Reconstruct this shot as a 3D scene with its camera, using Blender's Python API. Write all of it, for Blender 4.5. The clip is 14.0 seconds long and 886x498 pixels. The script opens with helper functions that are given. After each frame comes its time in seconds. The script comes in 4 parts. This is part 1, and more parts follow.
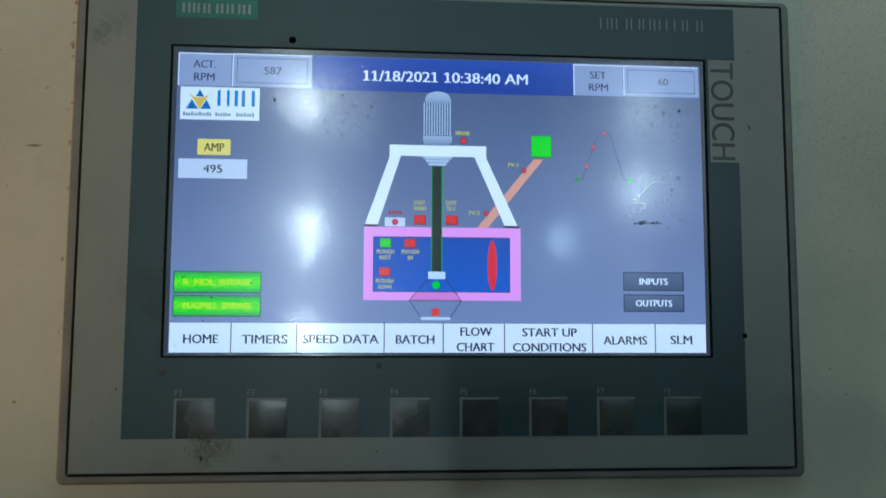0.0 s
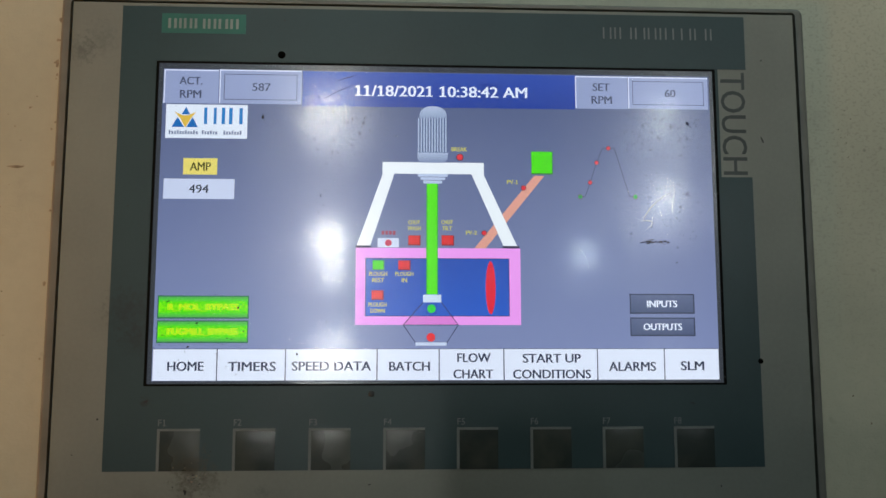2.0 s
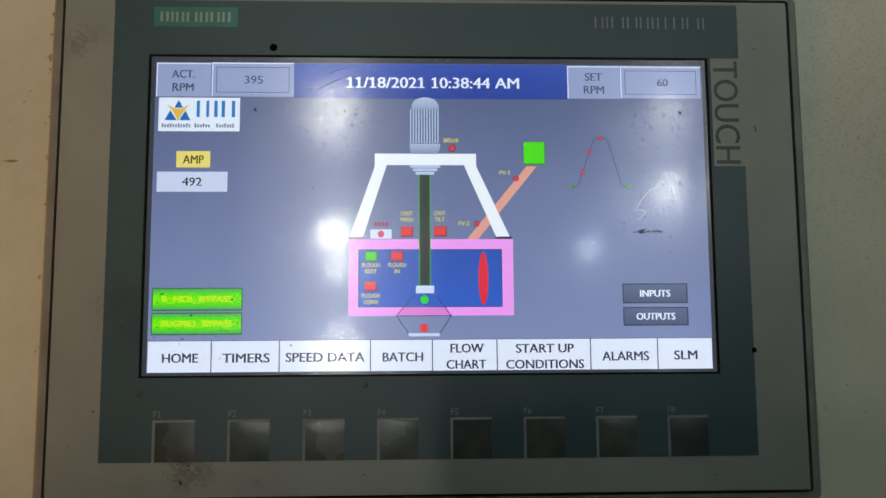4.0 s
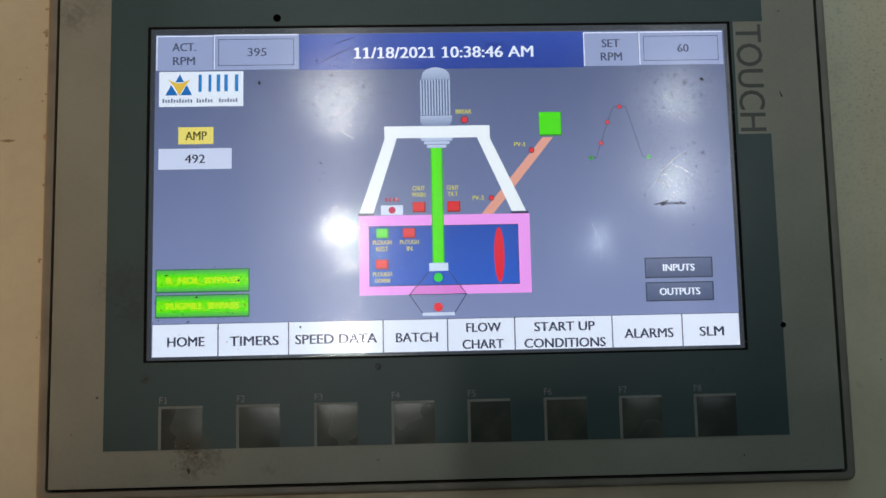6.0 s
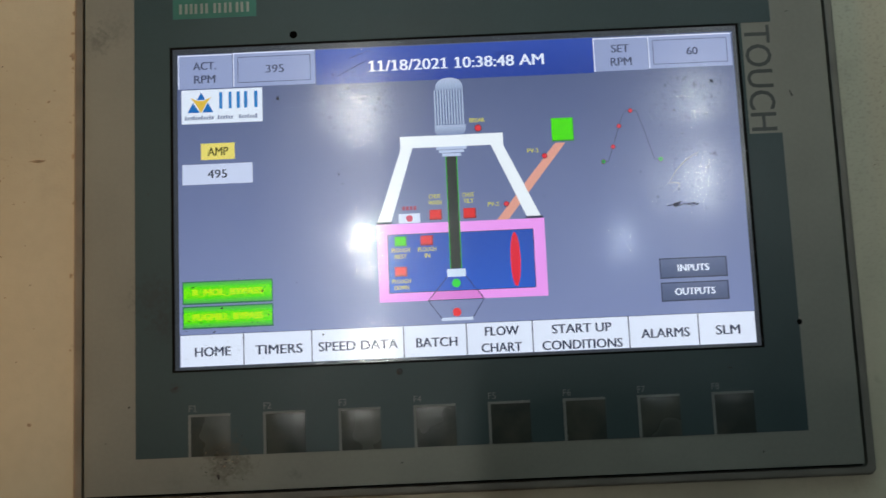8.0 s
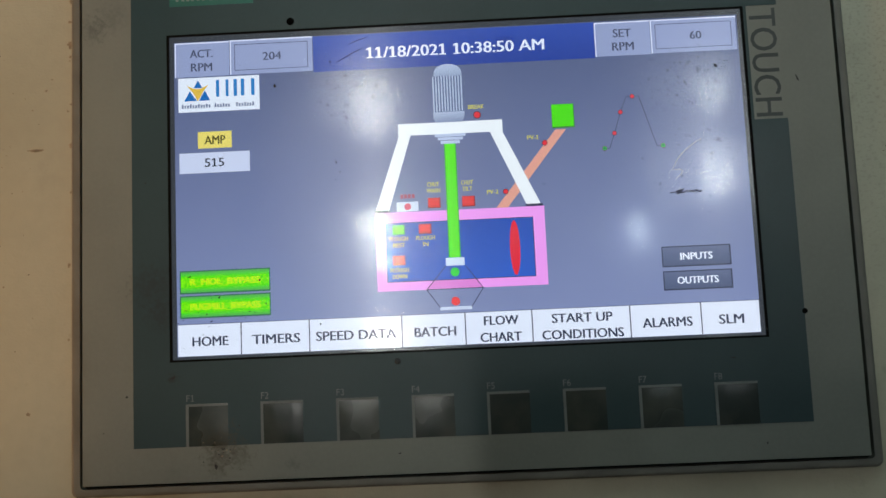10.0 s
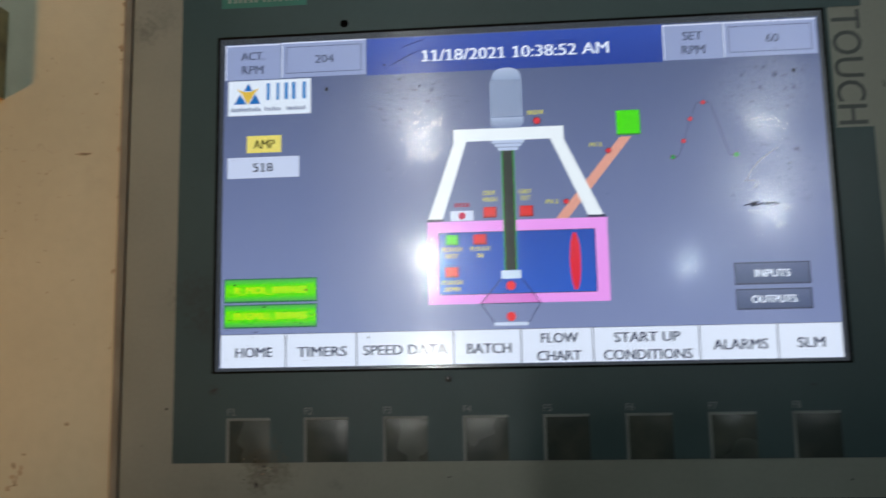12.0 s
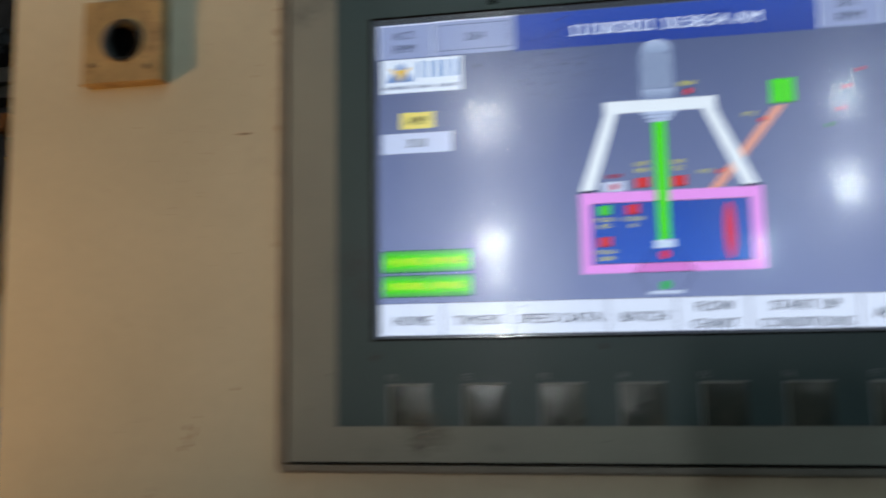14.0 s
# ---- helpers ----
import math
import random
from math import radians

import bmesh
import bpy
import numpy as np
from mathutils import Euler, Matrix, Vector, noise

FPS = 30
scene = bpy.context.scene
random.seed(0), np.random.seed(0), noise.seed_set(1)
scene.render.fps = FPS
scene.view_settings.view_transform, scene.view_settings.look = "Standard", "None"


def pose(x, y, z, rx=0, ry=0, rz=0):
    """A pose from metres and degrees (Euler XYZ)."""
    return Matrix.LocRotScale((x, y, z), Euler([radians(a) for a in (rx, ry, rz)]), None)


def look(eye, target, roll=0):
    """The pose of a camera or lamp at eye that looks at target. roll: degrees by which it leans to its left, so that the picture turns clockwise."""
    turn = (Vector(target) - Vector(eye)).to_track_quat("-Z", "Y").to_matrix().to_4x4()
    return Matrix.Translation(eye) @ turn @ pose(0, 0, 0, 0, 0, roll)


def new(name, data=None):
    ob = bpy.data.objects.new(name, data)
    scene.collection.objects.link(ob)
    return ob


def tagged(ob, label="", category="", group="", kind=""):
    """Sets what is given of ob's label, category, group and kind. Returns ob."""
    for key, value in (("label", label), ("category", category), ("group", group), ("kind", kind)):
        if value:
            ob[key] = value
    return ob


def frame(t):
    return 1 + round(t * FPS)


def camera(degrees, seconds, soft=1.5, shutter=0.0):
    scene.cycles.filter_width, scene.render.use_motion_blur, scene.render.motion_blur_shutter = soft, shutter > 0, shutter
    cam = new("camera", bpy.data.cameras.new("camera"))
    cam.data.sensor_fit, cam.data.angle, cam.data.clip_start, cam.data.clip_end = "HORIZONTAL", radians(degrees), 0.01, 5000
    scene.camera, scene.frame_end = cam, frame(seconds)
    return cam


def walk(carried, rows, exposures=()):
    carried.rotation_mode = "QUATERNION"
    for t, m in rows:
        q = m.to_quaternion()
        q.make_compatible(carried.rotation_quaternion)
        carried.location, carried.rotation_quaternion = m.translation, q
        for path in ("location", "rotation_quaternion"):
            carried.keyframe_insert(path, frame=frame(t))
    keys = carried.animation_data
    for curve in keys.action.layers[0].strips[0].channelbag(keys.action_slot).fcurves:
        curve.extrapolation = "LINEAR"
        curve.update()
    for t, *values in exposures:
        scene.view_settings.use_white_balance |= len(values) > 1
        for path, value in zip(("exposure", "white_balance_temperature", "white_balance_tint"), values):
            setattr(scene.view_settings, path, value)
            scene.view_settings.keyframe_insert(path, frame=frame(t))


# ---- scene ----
cam = camera(58.1, 14.0, soft=1.5, shutter=0.5)
PATH = [
    (0, (-0.023, -0.293, 1.456), (0.13, 1.693, 1.637), 0.2),
    (0.5, (-0.025, -0.292, 1.459), (0.122, 1.69, 1.685), 0.1),
    (1, (-0.018, -0.284, 1.457), (0.103, 1.699, 1.691), 0.6),
    (1.5, (-0.013, -0.278, 1.458), (0.096, 1.708, 1.672), 0.4),
    (2, (-0.012, -0.28, 1.459), (0.081, 1.706, 1.682), 0.0),
    (2.5, (-0.012, -0.28, 1.457), (0.088, 1.706, 1.673), -0.3),
    (2.7, (-0.009, -0.28, 1.458), (0.073, 1.706, 1.679), -0.6),
    (4.8, (-0.007, -0.281, 1.457), (0.07, 1.708, 1.656), -0.3),
    (5, (-0.009, -0.279, 1.455), (0.068, 1.71, 1.653), -0.4),
    (5.5, (-0.009, -0.278, 1.455), (0.063, 1.711, 1.654), -0.8),
    (6, (-0.009, -0.269, 1.453), (0.049, 1.72, 1.645), -1.2),
    (6.5, (-0.01, -0.271, 1.456), (0.042, 1.717, 1.667), -1.7),
    (7, (-0.006, -0.278, 1.455), (0.05, 1.708, 1.686), -1.8),
    (7.5, (-0.006, -0.276, 1.455), (0.048, 1.713, 1.665), -1.7),
    (8, (-0.007, -0.275, 1.453), (-0.007, 1.714, 1.658), -2.5),
    (8.2, (-0.007, -0.276, 1.453), (-0.043, 1.714, 1.653), -2.2),
    (10.3, (-0.001, -0.269, 1.451), (-0.043, 1.722, 1.639), -2.6),
    (10.5, (-0.005, -0.265, 1.45), (-0.071, 1.725, 1.645), -2.4),
    (11, (-0.011, -0.252, 1.446), (-0.139, 1.731, 1.674), -1.9),
    (11.5, (-0.014, -0.256, 1.446), (-0.27, 1.717, 1.654), -2.9),
    (12, (-0.005, -0.257, 1.448), (-0.156, 1.72, 1.708), -1.1),
    (12.5, (0.002, -0.265, 1.453), (0.002, 1.719, 1.698), -0.8),
    (13, (0.0, -0.273, 1.453), (0.059, 1.711, 1.701), -0.4),
    (13.4, (-0.001, -0.274, 1.446), (0.0, 1.71, 1.682), -0.7),
    (13.5, (-0.007, -0.276, 1.443), (-0.078, 1.71, 1.656), -1.0),
    (13.6, (-0.018, -0.278, 1.447), (-0.209, 1.71, 1.589), -1.3),
    (13.7, (-0.037, -0.281, 1.446), (-0.316, 1.696, 1.572), -1.7),
    (13.8, (-0.05, -0.277, 1.443), (-0.372, 1.69, 1.612), -1.7),
    (13.9, (-0.046, -0.271, 1.443), (-0.409, 1.686, 1.644), -1.6),
    (14, (-0.034, -0.267, 1.442), (-0.347, 1.71, 1.677), -1.0),
]
EXPOSURES = [(0, -0.17, 5000, -3), (0.6, -0.07, 5820, 6), (1.2, -0.05, 6050, 8), (10.9, -0.04, 6050, 8), (11.4, -0.12, 5920, 7), (11.7, -0.12, 5920, 7), (12.2, -0.02, 6050, 8), (13.4, -0.02, 6050, 8), (13.7, -0.11, 5760, 8), (14, -0.11, 5760, 8)]
walk(cam, [(t, look(eye, target, roll)) for t, eye, target, roll in PATH], EXPOSURES)

# ---- light ----
world = bpy.data.worlds.new("world")
scene.world = world
world.use_nodes = True
world.node_tree.nodes["Background"].inputs[0].default_value = (0.02, 0.022, 0.024, 1)
world.node_tree.nodes["Background"].inputs[1].default_value = 1.0


def area(name, stand, w, h, watts, colour):
    data = bpy.data.lights.new(name, "AREA")
    data.shape, data.size, data.size_y, data.energy, data.color = "RECTANGLE", w, h, watts, colour
    ob = new(name, data)
    ob.matrix_world = stand
    return ob


# the warm work lamp beside the cabinet, an added unseen cool fill over the cabinet
WORK_LAMP = look((-0.94, -0.35, 1.15), (-0.295, 0.0, 1.53))
FILL_PANEL = look((0.12, -0.23, 1.90), (0.05, -0.02, 1.57))
beam = bpy.data.lights.new("work_light", "SPOT")
beam.energy, beam.color, beam.spot_size, beam.spot_blend, beam.shadow_soft_size = 41.0, (1.0, 0.46, 0.11), radians(33), 1.0, 0.05
new("work_light", beam).matrix_world = WORK_LAMP
area("fill_panel_glow", FILL_PANEL, 0.8, 0.26, 0.95, (0.74, 1.0, 0.99))


# ---- materials ----
def srgb(c):
    c = c / 255
    return c / 12.92 if c <= 0.04045 else ((c + 0.055) / 1.055) ** 2.4


class Nodes:
    """A material's node tree, with short calls."""

    def __init__(self, name):
        self.mat = bpy.data.materials.new(name)
        self.mat.use_nodes = True
        self.tree = self.mat.node_tree
        self.tree.nodes.clear()
        self.out = self.add("ShaderNodeOutputMaterial")

    def add(self, kind, **values):
        node = self.tree.nodes.new(kind)
        for key, value in values.items():
            node.inputs[key.replace("_", " ")].default_value = value
        return node

    def link(self, a, b):
        self.tree.links.new(a, b)

    def coords(self):
        return self.add("ShaderNodeTexCoord").outputs["Object"]

    def noise(self, scale, detail=3.0, rough=0.5, vector=None):
        n = self.add("ShaderNodeTexNoise", Scale=scale, Detail=detail, Roughness=rough)
        self.link(vector or self.coords(), n.inputs["Vector"])
        return n.outputs["Fac"]

    def ramp(self, fac, a, b, low=0.0, high=1.0):
        n = self.add("ShaderNodeMapRange")
        n.inputs["From Min"].default_value, n.inputs["From Max"].default_value = a, b
        n.inputs["To Min"].default_value, n.inputs["To Max"].default_value = low, high
        self.link(fac, n.inputs["Value"])
        return n.outputs["Result"]

    def maths(self, op, a, b):
        n = self.add("ShaderNodeMath")
        n.operation = op
        for i, v in enumerate((a, b)):
            if isinstance(v, (int, float)):
                n.inputs[i].default_value = v
            else:
                self.link(v, n.inputs[i])
        return n.outputs[0]

    def mix(self, fac, a, b):
        n = self.add("ShaderNodeMix")
        n.data_type = "RGBA"
        for i, v in ((0, fac), (6, a), (7, b)):
            if isinstance(v, tuple):
                n.inputs[i].default_value = (*v, 1)
            elif isinstance(v, (int, float)):
                n.inputs[i].default_value = v
            else:
                self.link(v, n.inputs[i])
        return n.outputs[2]

    def bump(self, height, strength, distance):
        n = self.add("ShaderNodeBump", Strength=strength, Distance=distance)
        self.link(height, n.inputs["Height"])
        return n.outputs["Normal"]

    def surface(self, colour, rough, metal=0.0, normal=None, spec=0.5):
        p = self.add("ShaderNodeBsdfPrincipled", Metallic=metal)
        p.inputs["Specular IOR Level"].default_value = spec
        for key, v in (("Base Color", colour), ("Roughness", rough)):
            if isinstance(v, tuple):
                p.inputs[key].default_value = (*v, 1)
            elif isinstance(v, (int, float)):
                p.inputs[key].default_value = v
            else:
                self.link(v, p.inputs[key])
        if normal:
            self.link(normal, p.inputs["Normal"])
        self.link(p.outputs[0], self.out.inputs["Surface"])
        return self.mat


def painted(name, colour, rough, peel=0.0, specks=0.0, vary=0.12, dirt=(0.06, 0.045, 0.03), spec=0.5, pits=False):
    """Enamel with a slight drift of tone, orange peel and scattered dark specks."""
    n = Nodes(name)
    drift = n.noise(9.0, 4.0)
    tone = n.mix(n.ramp(drift, 0.3, 0.7), tuple(c * (1 - vary) for c in colour), tuple(c * (1 + vary) for c in colour))
    fine = n.noise(260.0, 3.0)
    tone = n.mix(n.ramp(fine, 0.35, 0.75, 0.0, 0.12), tone, tuple(c * 0.6 for c in colour))
    if specks:
        spots = n.ramp(n.noise(150.0, 2.0, 0.6), 0.70, 0.76)
        where = n.ramp(n.noise(14.0, 3.0), 0.48, 0.66)
        smear = n.maths("MULTIPLY", n.ramp(n.noise(38.0, 6.0, 0.7), 0.60, 0.74), 0.45)
        fac = n.maths("MULTIPLY", n.maths("MAXIMUM", n.maths("MULTIPLY", spots, where), n.maths("MULTIPLY", smear, where)), specks)
        tone = n.mix(fac, tone, dirt)
    relief = n.noise(850.0, 2.0)
    if pits:
        # pits strengthen with x and z; their small shadows are put into the tone
        sep = n.add("ShaderNodeSeparateXYZ")
        n.link(n.coords(), sep.inputs[0])
        side = n.maths("MULTIPLY", n.ramp(sep.outputs["X"], 0.05, 0.15, 0.06, 1.0), n.ramp(sep.outputs["Z"], 1.43, 1.53, 0.12, 1.0))
        squash = n.add("ShaderNodeMapping")
        squash.inputs["Scale"].default_value = (0.7, 1.0, 1.0)
        n.link(n.coords(), squash.inputs["Vector"])
        pit = n.maths("MULTIPLY", n.ramp(n.noise(1000.0, 3.0, 0.55, squash.outputs[0]), 0.53, 0.62), side)
        relief = n.maths("SUBTRACT", relief, n.maths("MULTIPLY", pit, 16.0))
        tone = n.mix(n.maths("MULTIPLY", pit, 0.26), tone, tuple(c * 0.35 for c in colour))
    normal = n.bump(relief, peel, 0.0005) if peel else None
    return n.surface(tone, n.ramp(drift, 0.3, 0.7, rough - 0.06, rough + 0.06), normal=normal, spec=spec)


def grimy(name, colour, rough):
    """Old paint with ragged brown and black grime rubbed into it."""
    n = Nodes(name)
    drift = n.noise(70.0, 5.0, 0.6)
    tone = n.mix(n.ramp(drift, 0.35, 0.65), tuple(c * 0.72 for c in colour), tuple(c * 1.15 for c in colour))
    brown = n.ramp(n.noise(95.0, 6.0, 0.66), 0.47, 0.70, 0.0, 0.75)
    tone = n.mix(brown, tone, (0.10, 0.055, 0.022))
    black = n.maths("MULTIPLY", n.ramp(n.noise(220.0, 5.0, 0.65), 0.60, 0.72), n.ramp(n.noise(60.0, 3.0), 0.48, 0.62))
    tone = n.mix(black, tone, (0.018, 0.015, 0.012))
    return n.surface(tone, n.ramp(drift, 0.3, 0.7, rough - 0.1, rough + 0.15), normal=n.bump(n.noise(600.0, 4.0), 0.35, 0.0004))


def plain(name, colour, rough, metal=0.0, vary=0.2, scale=60.0, spec=0.5):
    n = Nodes(name)
    f = n.noise(scale, 4.0)
    return n.surface(n.mix(n.ramp(f, 0.3, 0.7), tuple(c * (1 - vary) for c in colour), tuple(c * (1 + vary) for c in colour)), rough, metal, spec=spec)


lit_cache = {}


def lit(r, g, b, power=1.0):
    """A glowing colour of the display."""
    key = (r, g, b, power)
    if key not in lit_cache:
        n = Nodes("display_%d_%d_%d" % (r, g, b))
        e = n.add("ShaderNodeEmission", Strength=power)
        e.inputs["Color"].default_value = (srgb(r), srgb(g), srgb(b), 1)
        n.link(e.outputs[0], n.out.inputs["Surface"])
        lit_cache[key] = n.mat
    return lit_cache[key]


def lit_dither(name, one, two):
    """A display colour that the screen mixes from two tones, dot by dot."""
    n = Nodes(name)
    e = n.add("ShaderNodeEmission", Strength=1.0)
    n.link(n.mix(n.ramp(n.noise(4200.0, 1.0), 0.45, 0.62), tuple(srgb(c) for c in one), tuple(srgb(c) for c in two)), e.inputs["Color"])
    n.link(e.outputs[0], n.out.inputs["Surface"])
    return n.mat


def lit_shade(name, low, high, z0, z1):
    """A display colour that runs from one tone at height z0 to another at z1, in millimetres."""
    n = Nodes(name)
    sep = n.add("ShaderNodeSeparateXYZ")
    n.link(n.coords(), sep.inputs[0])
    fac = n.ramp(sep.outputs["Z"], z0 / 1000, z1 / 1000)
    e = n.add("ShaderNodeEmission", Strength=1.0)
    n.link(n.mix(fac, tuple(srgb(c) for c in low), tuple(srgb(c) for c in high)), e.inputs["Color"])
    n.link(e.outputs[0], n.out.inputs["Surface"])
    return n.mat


# patches of the foil that fingers have rubbed dull: (x, z, half width, half height) in millimetres
WORN = ((81.0, 32.0, 18.0, 13.0), (79.0, 4.0, 19.0, 15.0), (-36.0, 34.0, 15.0, 16.0))


def pane_material():
    """The worn touch foil: clear, glossy where it is whole, dull and pitted where it is rubbed."""
    n = Nodes("touch_foil")
    c = n.coords()
    scuff = n.noise(1100.0, 6.0, 0.8, c)
    patch = n.noise(45.0, 4.0, 0.6, c)
    worn = None
    for x, z, rx, rz in WORN:
        away = n.add("ShaderNodeMapping")
        away.inputs["Location"].default_value = (-x / rx, 0.0, -z / rz)
        away.inputs["Scale"].default_value = (1000.0 / rx, 0.0, 1000.0 / rz)
        n.link(c, away.inputs["Vector"])
        far = n.add("ShaderNodeVectorMath")
        far.operation = "LENGTH"
        n.link(away.outputs[0], far.inputs[0])
        one = n.ramp(n.maths("ADD", far.outputs["Value"], n.maths("MULTIPLY", n.maths("SUBTRACT", patch, 0.5), 0.9)), 1.1, 0.45)
        worn = n.maths("MAXIMUM", worn, one) if worn else one
    lines = []
    for turn in (0.4, 1.3, -0.7, 0.15):
        stretch = n.add("ShaderNodeMapping")
        stretch.inputs["Rotation"].default_value = (0.0, turn, 0.0)
        stretch.inputs["Scale"].default_value = (1.0, 1.0, 9.0)
        n.link(c, stretch.inputs["Vector"])
        lines.append(n.ramp(n.noise(170.0, 4.0, 0.65, stretch.outputs[0]), 0.60, 0.68))
    scratch = n.maths("MAXIMUM", n.maths("MAXIMUM", lines[0], lines[1]), lines[2])
    pits = n.maths("MULTIPLY", n.ramp(n.noise(1050.0, 5.0, 0.7, c), 0.50, 0.62), worn)
    relief = n.maths("ADD", scuff, n.maths("MULTIPLY", scratch, 0.6))
    fine = n.bump(relief, 0.02, 0.00005)
    coarse = n.bump(n.maths("SUBTRACT", relief, n.maths("MULTIPLY", pits, 0.1)), 0.12, 0.00008)
    sharp = n.add("ShaderNodeBsdfGlossy", Roughness=0.085)
    n.link(fine, sharp.inputs["Normal"])
    haze = n.add("ShaderNodeBsdfGlossy")
    n.link(n.maths("ADD", n.ramp(patch, 0.35, 0.7, 0.16, 0.23), n.maths("MULTIPLY", worn, 0.01)), haze.inputs["Roughness"])
    n.link(coarse, haze.inputs["Normal"])
    # years of sideways wiping spread the veil of light up and down
    veil = n.add("ShaderNodeBsdfGlossy", Roughness=0.38, Anisotropy=0.95)
    along = n.add("ShaderNodeCombineXYZ", X=1.0)
    n.link(along.outputs[0], veil.inputs["Tangent"])
    n.link(coarse, veil.inputs["Normal"])
    gloss = n.add("ShaderNodeMixShader")
    n.link(n.maths("MINIMUM", n.maths("ADD", n.ramp(patch, 0.35, 0.65, 0.66, 0.8), n.maths("MULTIPLY", worn, 0.2)), 0.9), gloss.inputs[0])
    n.link(sharp.outputs[0], gloss.inputs[1])
    n.link(haze.outputs[0], gloss.inputs[2])
    streaks = n.maths("MULTIPLY", n.ramp(n.maths("MAXIMUM", lines[0], lines[3]), 0.0, 1.0, 1.0, 0.65), n.ramp(n.maths("MAXIMUM", lines[1], lines[2]), 0.0, 1.0, 0.97, 1.25))
    amount = n.maths("MULTIPLY", n.ramp(scuff, 0.36, 0.64, 0.046, 0.112), n.maths("MULTIPLY", streaks, n.maths("MULTIPLY", n.ramp(pits, 0.0, 1.0, 1.0, 0.3), n.ramp(worn, 0.0, 1.0, 1.0, 1.7))))
    for lobe in (sharp, haze, veil):
        n.link(amount, lobe.inputs["Color"])
    veiled = n.add("ShaderNodeMixShader")
    veiled.inputs[0].default_value = 0.5
    n.link(gloss.outputs[0], veiled.inputs[1])
    n.link(veil.outputs[0], veiled.inputs[2])
    clear = n.add("ShaderNodeBsdfTransparent")
    clear.inputs["Color"].default_value = (0.95, 0.95, 0.95, 1)
    body = n.add("ShaderNodeAddShader")
    n.link(clear.outputs[0], body.inputs[0])
    n.link(veiled.outputs[0], body.inputs[1])
    # dust and rubbed-in dirt
    dust = n.add("ShaderNodeBsdfDiffuse")
    dust.inputs["Color"].default_value = (0.05, 0.045, 0.04, 1)
    specks = n.ramp(n.noise(190.0, 2.0, 0.6, c), 0.735, 0.76)
    where = n.ramp(n.noise(25.0, 3.0, 0.5, c), 0.45, 0.6)
    ground_in = n.maths("MULTIPLY", n.maths("MULTIPLY", n.ramp(n.noise(430.0, 5.0, 0.7, c), 0.58, 0.66), worn), 0.45)
    fac = n.maths("MAXIMUM", n.maths("MULTIPLY", n.maths("MULTIPLY", specks, where), 0.8), ground_in)
    both = n.add("ShaderNodeMixShader")
    n.link(fac, both.inputs[0])
    n.link(body.outputs[0], both.inputs[1])
    n.link(dust.outputs[0], both.inputs[2])
    n.link(both.outputs[0], n.out.inputs["Surface"])
    return n.mat


def stained(name, colour, rough, spec=0.5, smear=0.0):
    """The panel's surfaces, with the dried splash below the first key and a thumbed smudge near the upper corner."""
    n = Nodes(name)
    c = n.coords()
    drift = n.noise(22.0, 4.0, 0.5, c)
    tone = n.mix(n.ramp(drift, 0.3, 0.7), tuple(v * 0.88 for v in colour), tuple(v * 1.12 for v in colour))
    fine = n.noise(520.0, 4.0, 0.7, c)
    if smear:
        # finger grease
        tone = n.mix(n.ramp(n.noise(48.0, 4.0, 0.55, c), 0.42, 0.7, 0.0, smear), tone, (0.080, 0.083, 0.062))
    grain = n.noise(700.0, 2.0, 0.5, c)
    tone = n.mix(n.ramp(grain, 0.35, 0.7, 0.0, 0.10), tone, tuple(v * 1.6 for v in colour))
    splash, soot = (0.052, 0.044, 0.025), (0.011, 0.013, 0.012)
    for x, z, size, hard, stain in ((-83.9, -85.0, 15.0, 0.85, splash), (-85.5, -92.0, 9.0, 0.6, splash), (-78.0, -89.0, 10.0, 0.5, splash), (-127.5, 61.0, 11.0, 0.45, soot), (-121.0, 65.0, 13.0, 0.25, soot),
                                    (-107.0, -31.0, 17.0, 0.6, soot), (-104.0, -41.0, 12.0, 0.6, soot), (-100.3, -62.7, 4.5, 0.8, soot), (-60.0, -92.5, 5.0, 0.3, soot), (-100.0, -94.0, 10.0, 0.12, soot)):
        dist = n.add("ShaderNodeVectorMath")
        dist.operation = "DISTANCE"
        n.link(c, dist.inputs[0])
        dist.inputs[1].default_value = (x / 1000, 0, z / 1000)
        near = n.ramp(dist.outputs["Value"], 0.0, size / 1000, 0.62, 0.08)
        fac = n.maths("MULTIPLY", n.ramp(n.maths("ADD", near, n.maths("MULTIPLY", fine, 0.9)), 0.78, 1.06), 0.85 * hard)
        tone = n.mix(fac, tone, stain)
    spots = n.ramp(n.noise(210.0, 2.0, 0.6, c), 0.735, 0.77)
    where = n.ramp(n.noise(18.0, 3.0, 0.5, c), 0.5, 0.62)
    tone = n.mix(n.maths("MULTIPLY", spots, where), tone, (0.02, 0.018, 0.014))
    normal = n.bump(grain, 0.08, 0.0002)
    return n.surface(tone, n.ramp(drift, 0.3, 0.7, rough - 0.05, rough + 0.05), normal=normal, spec=spec)


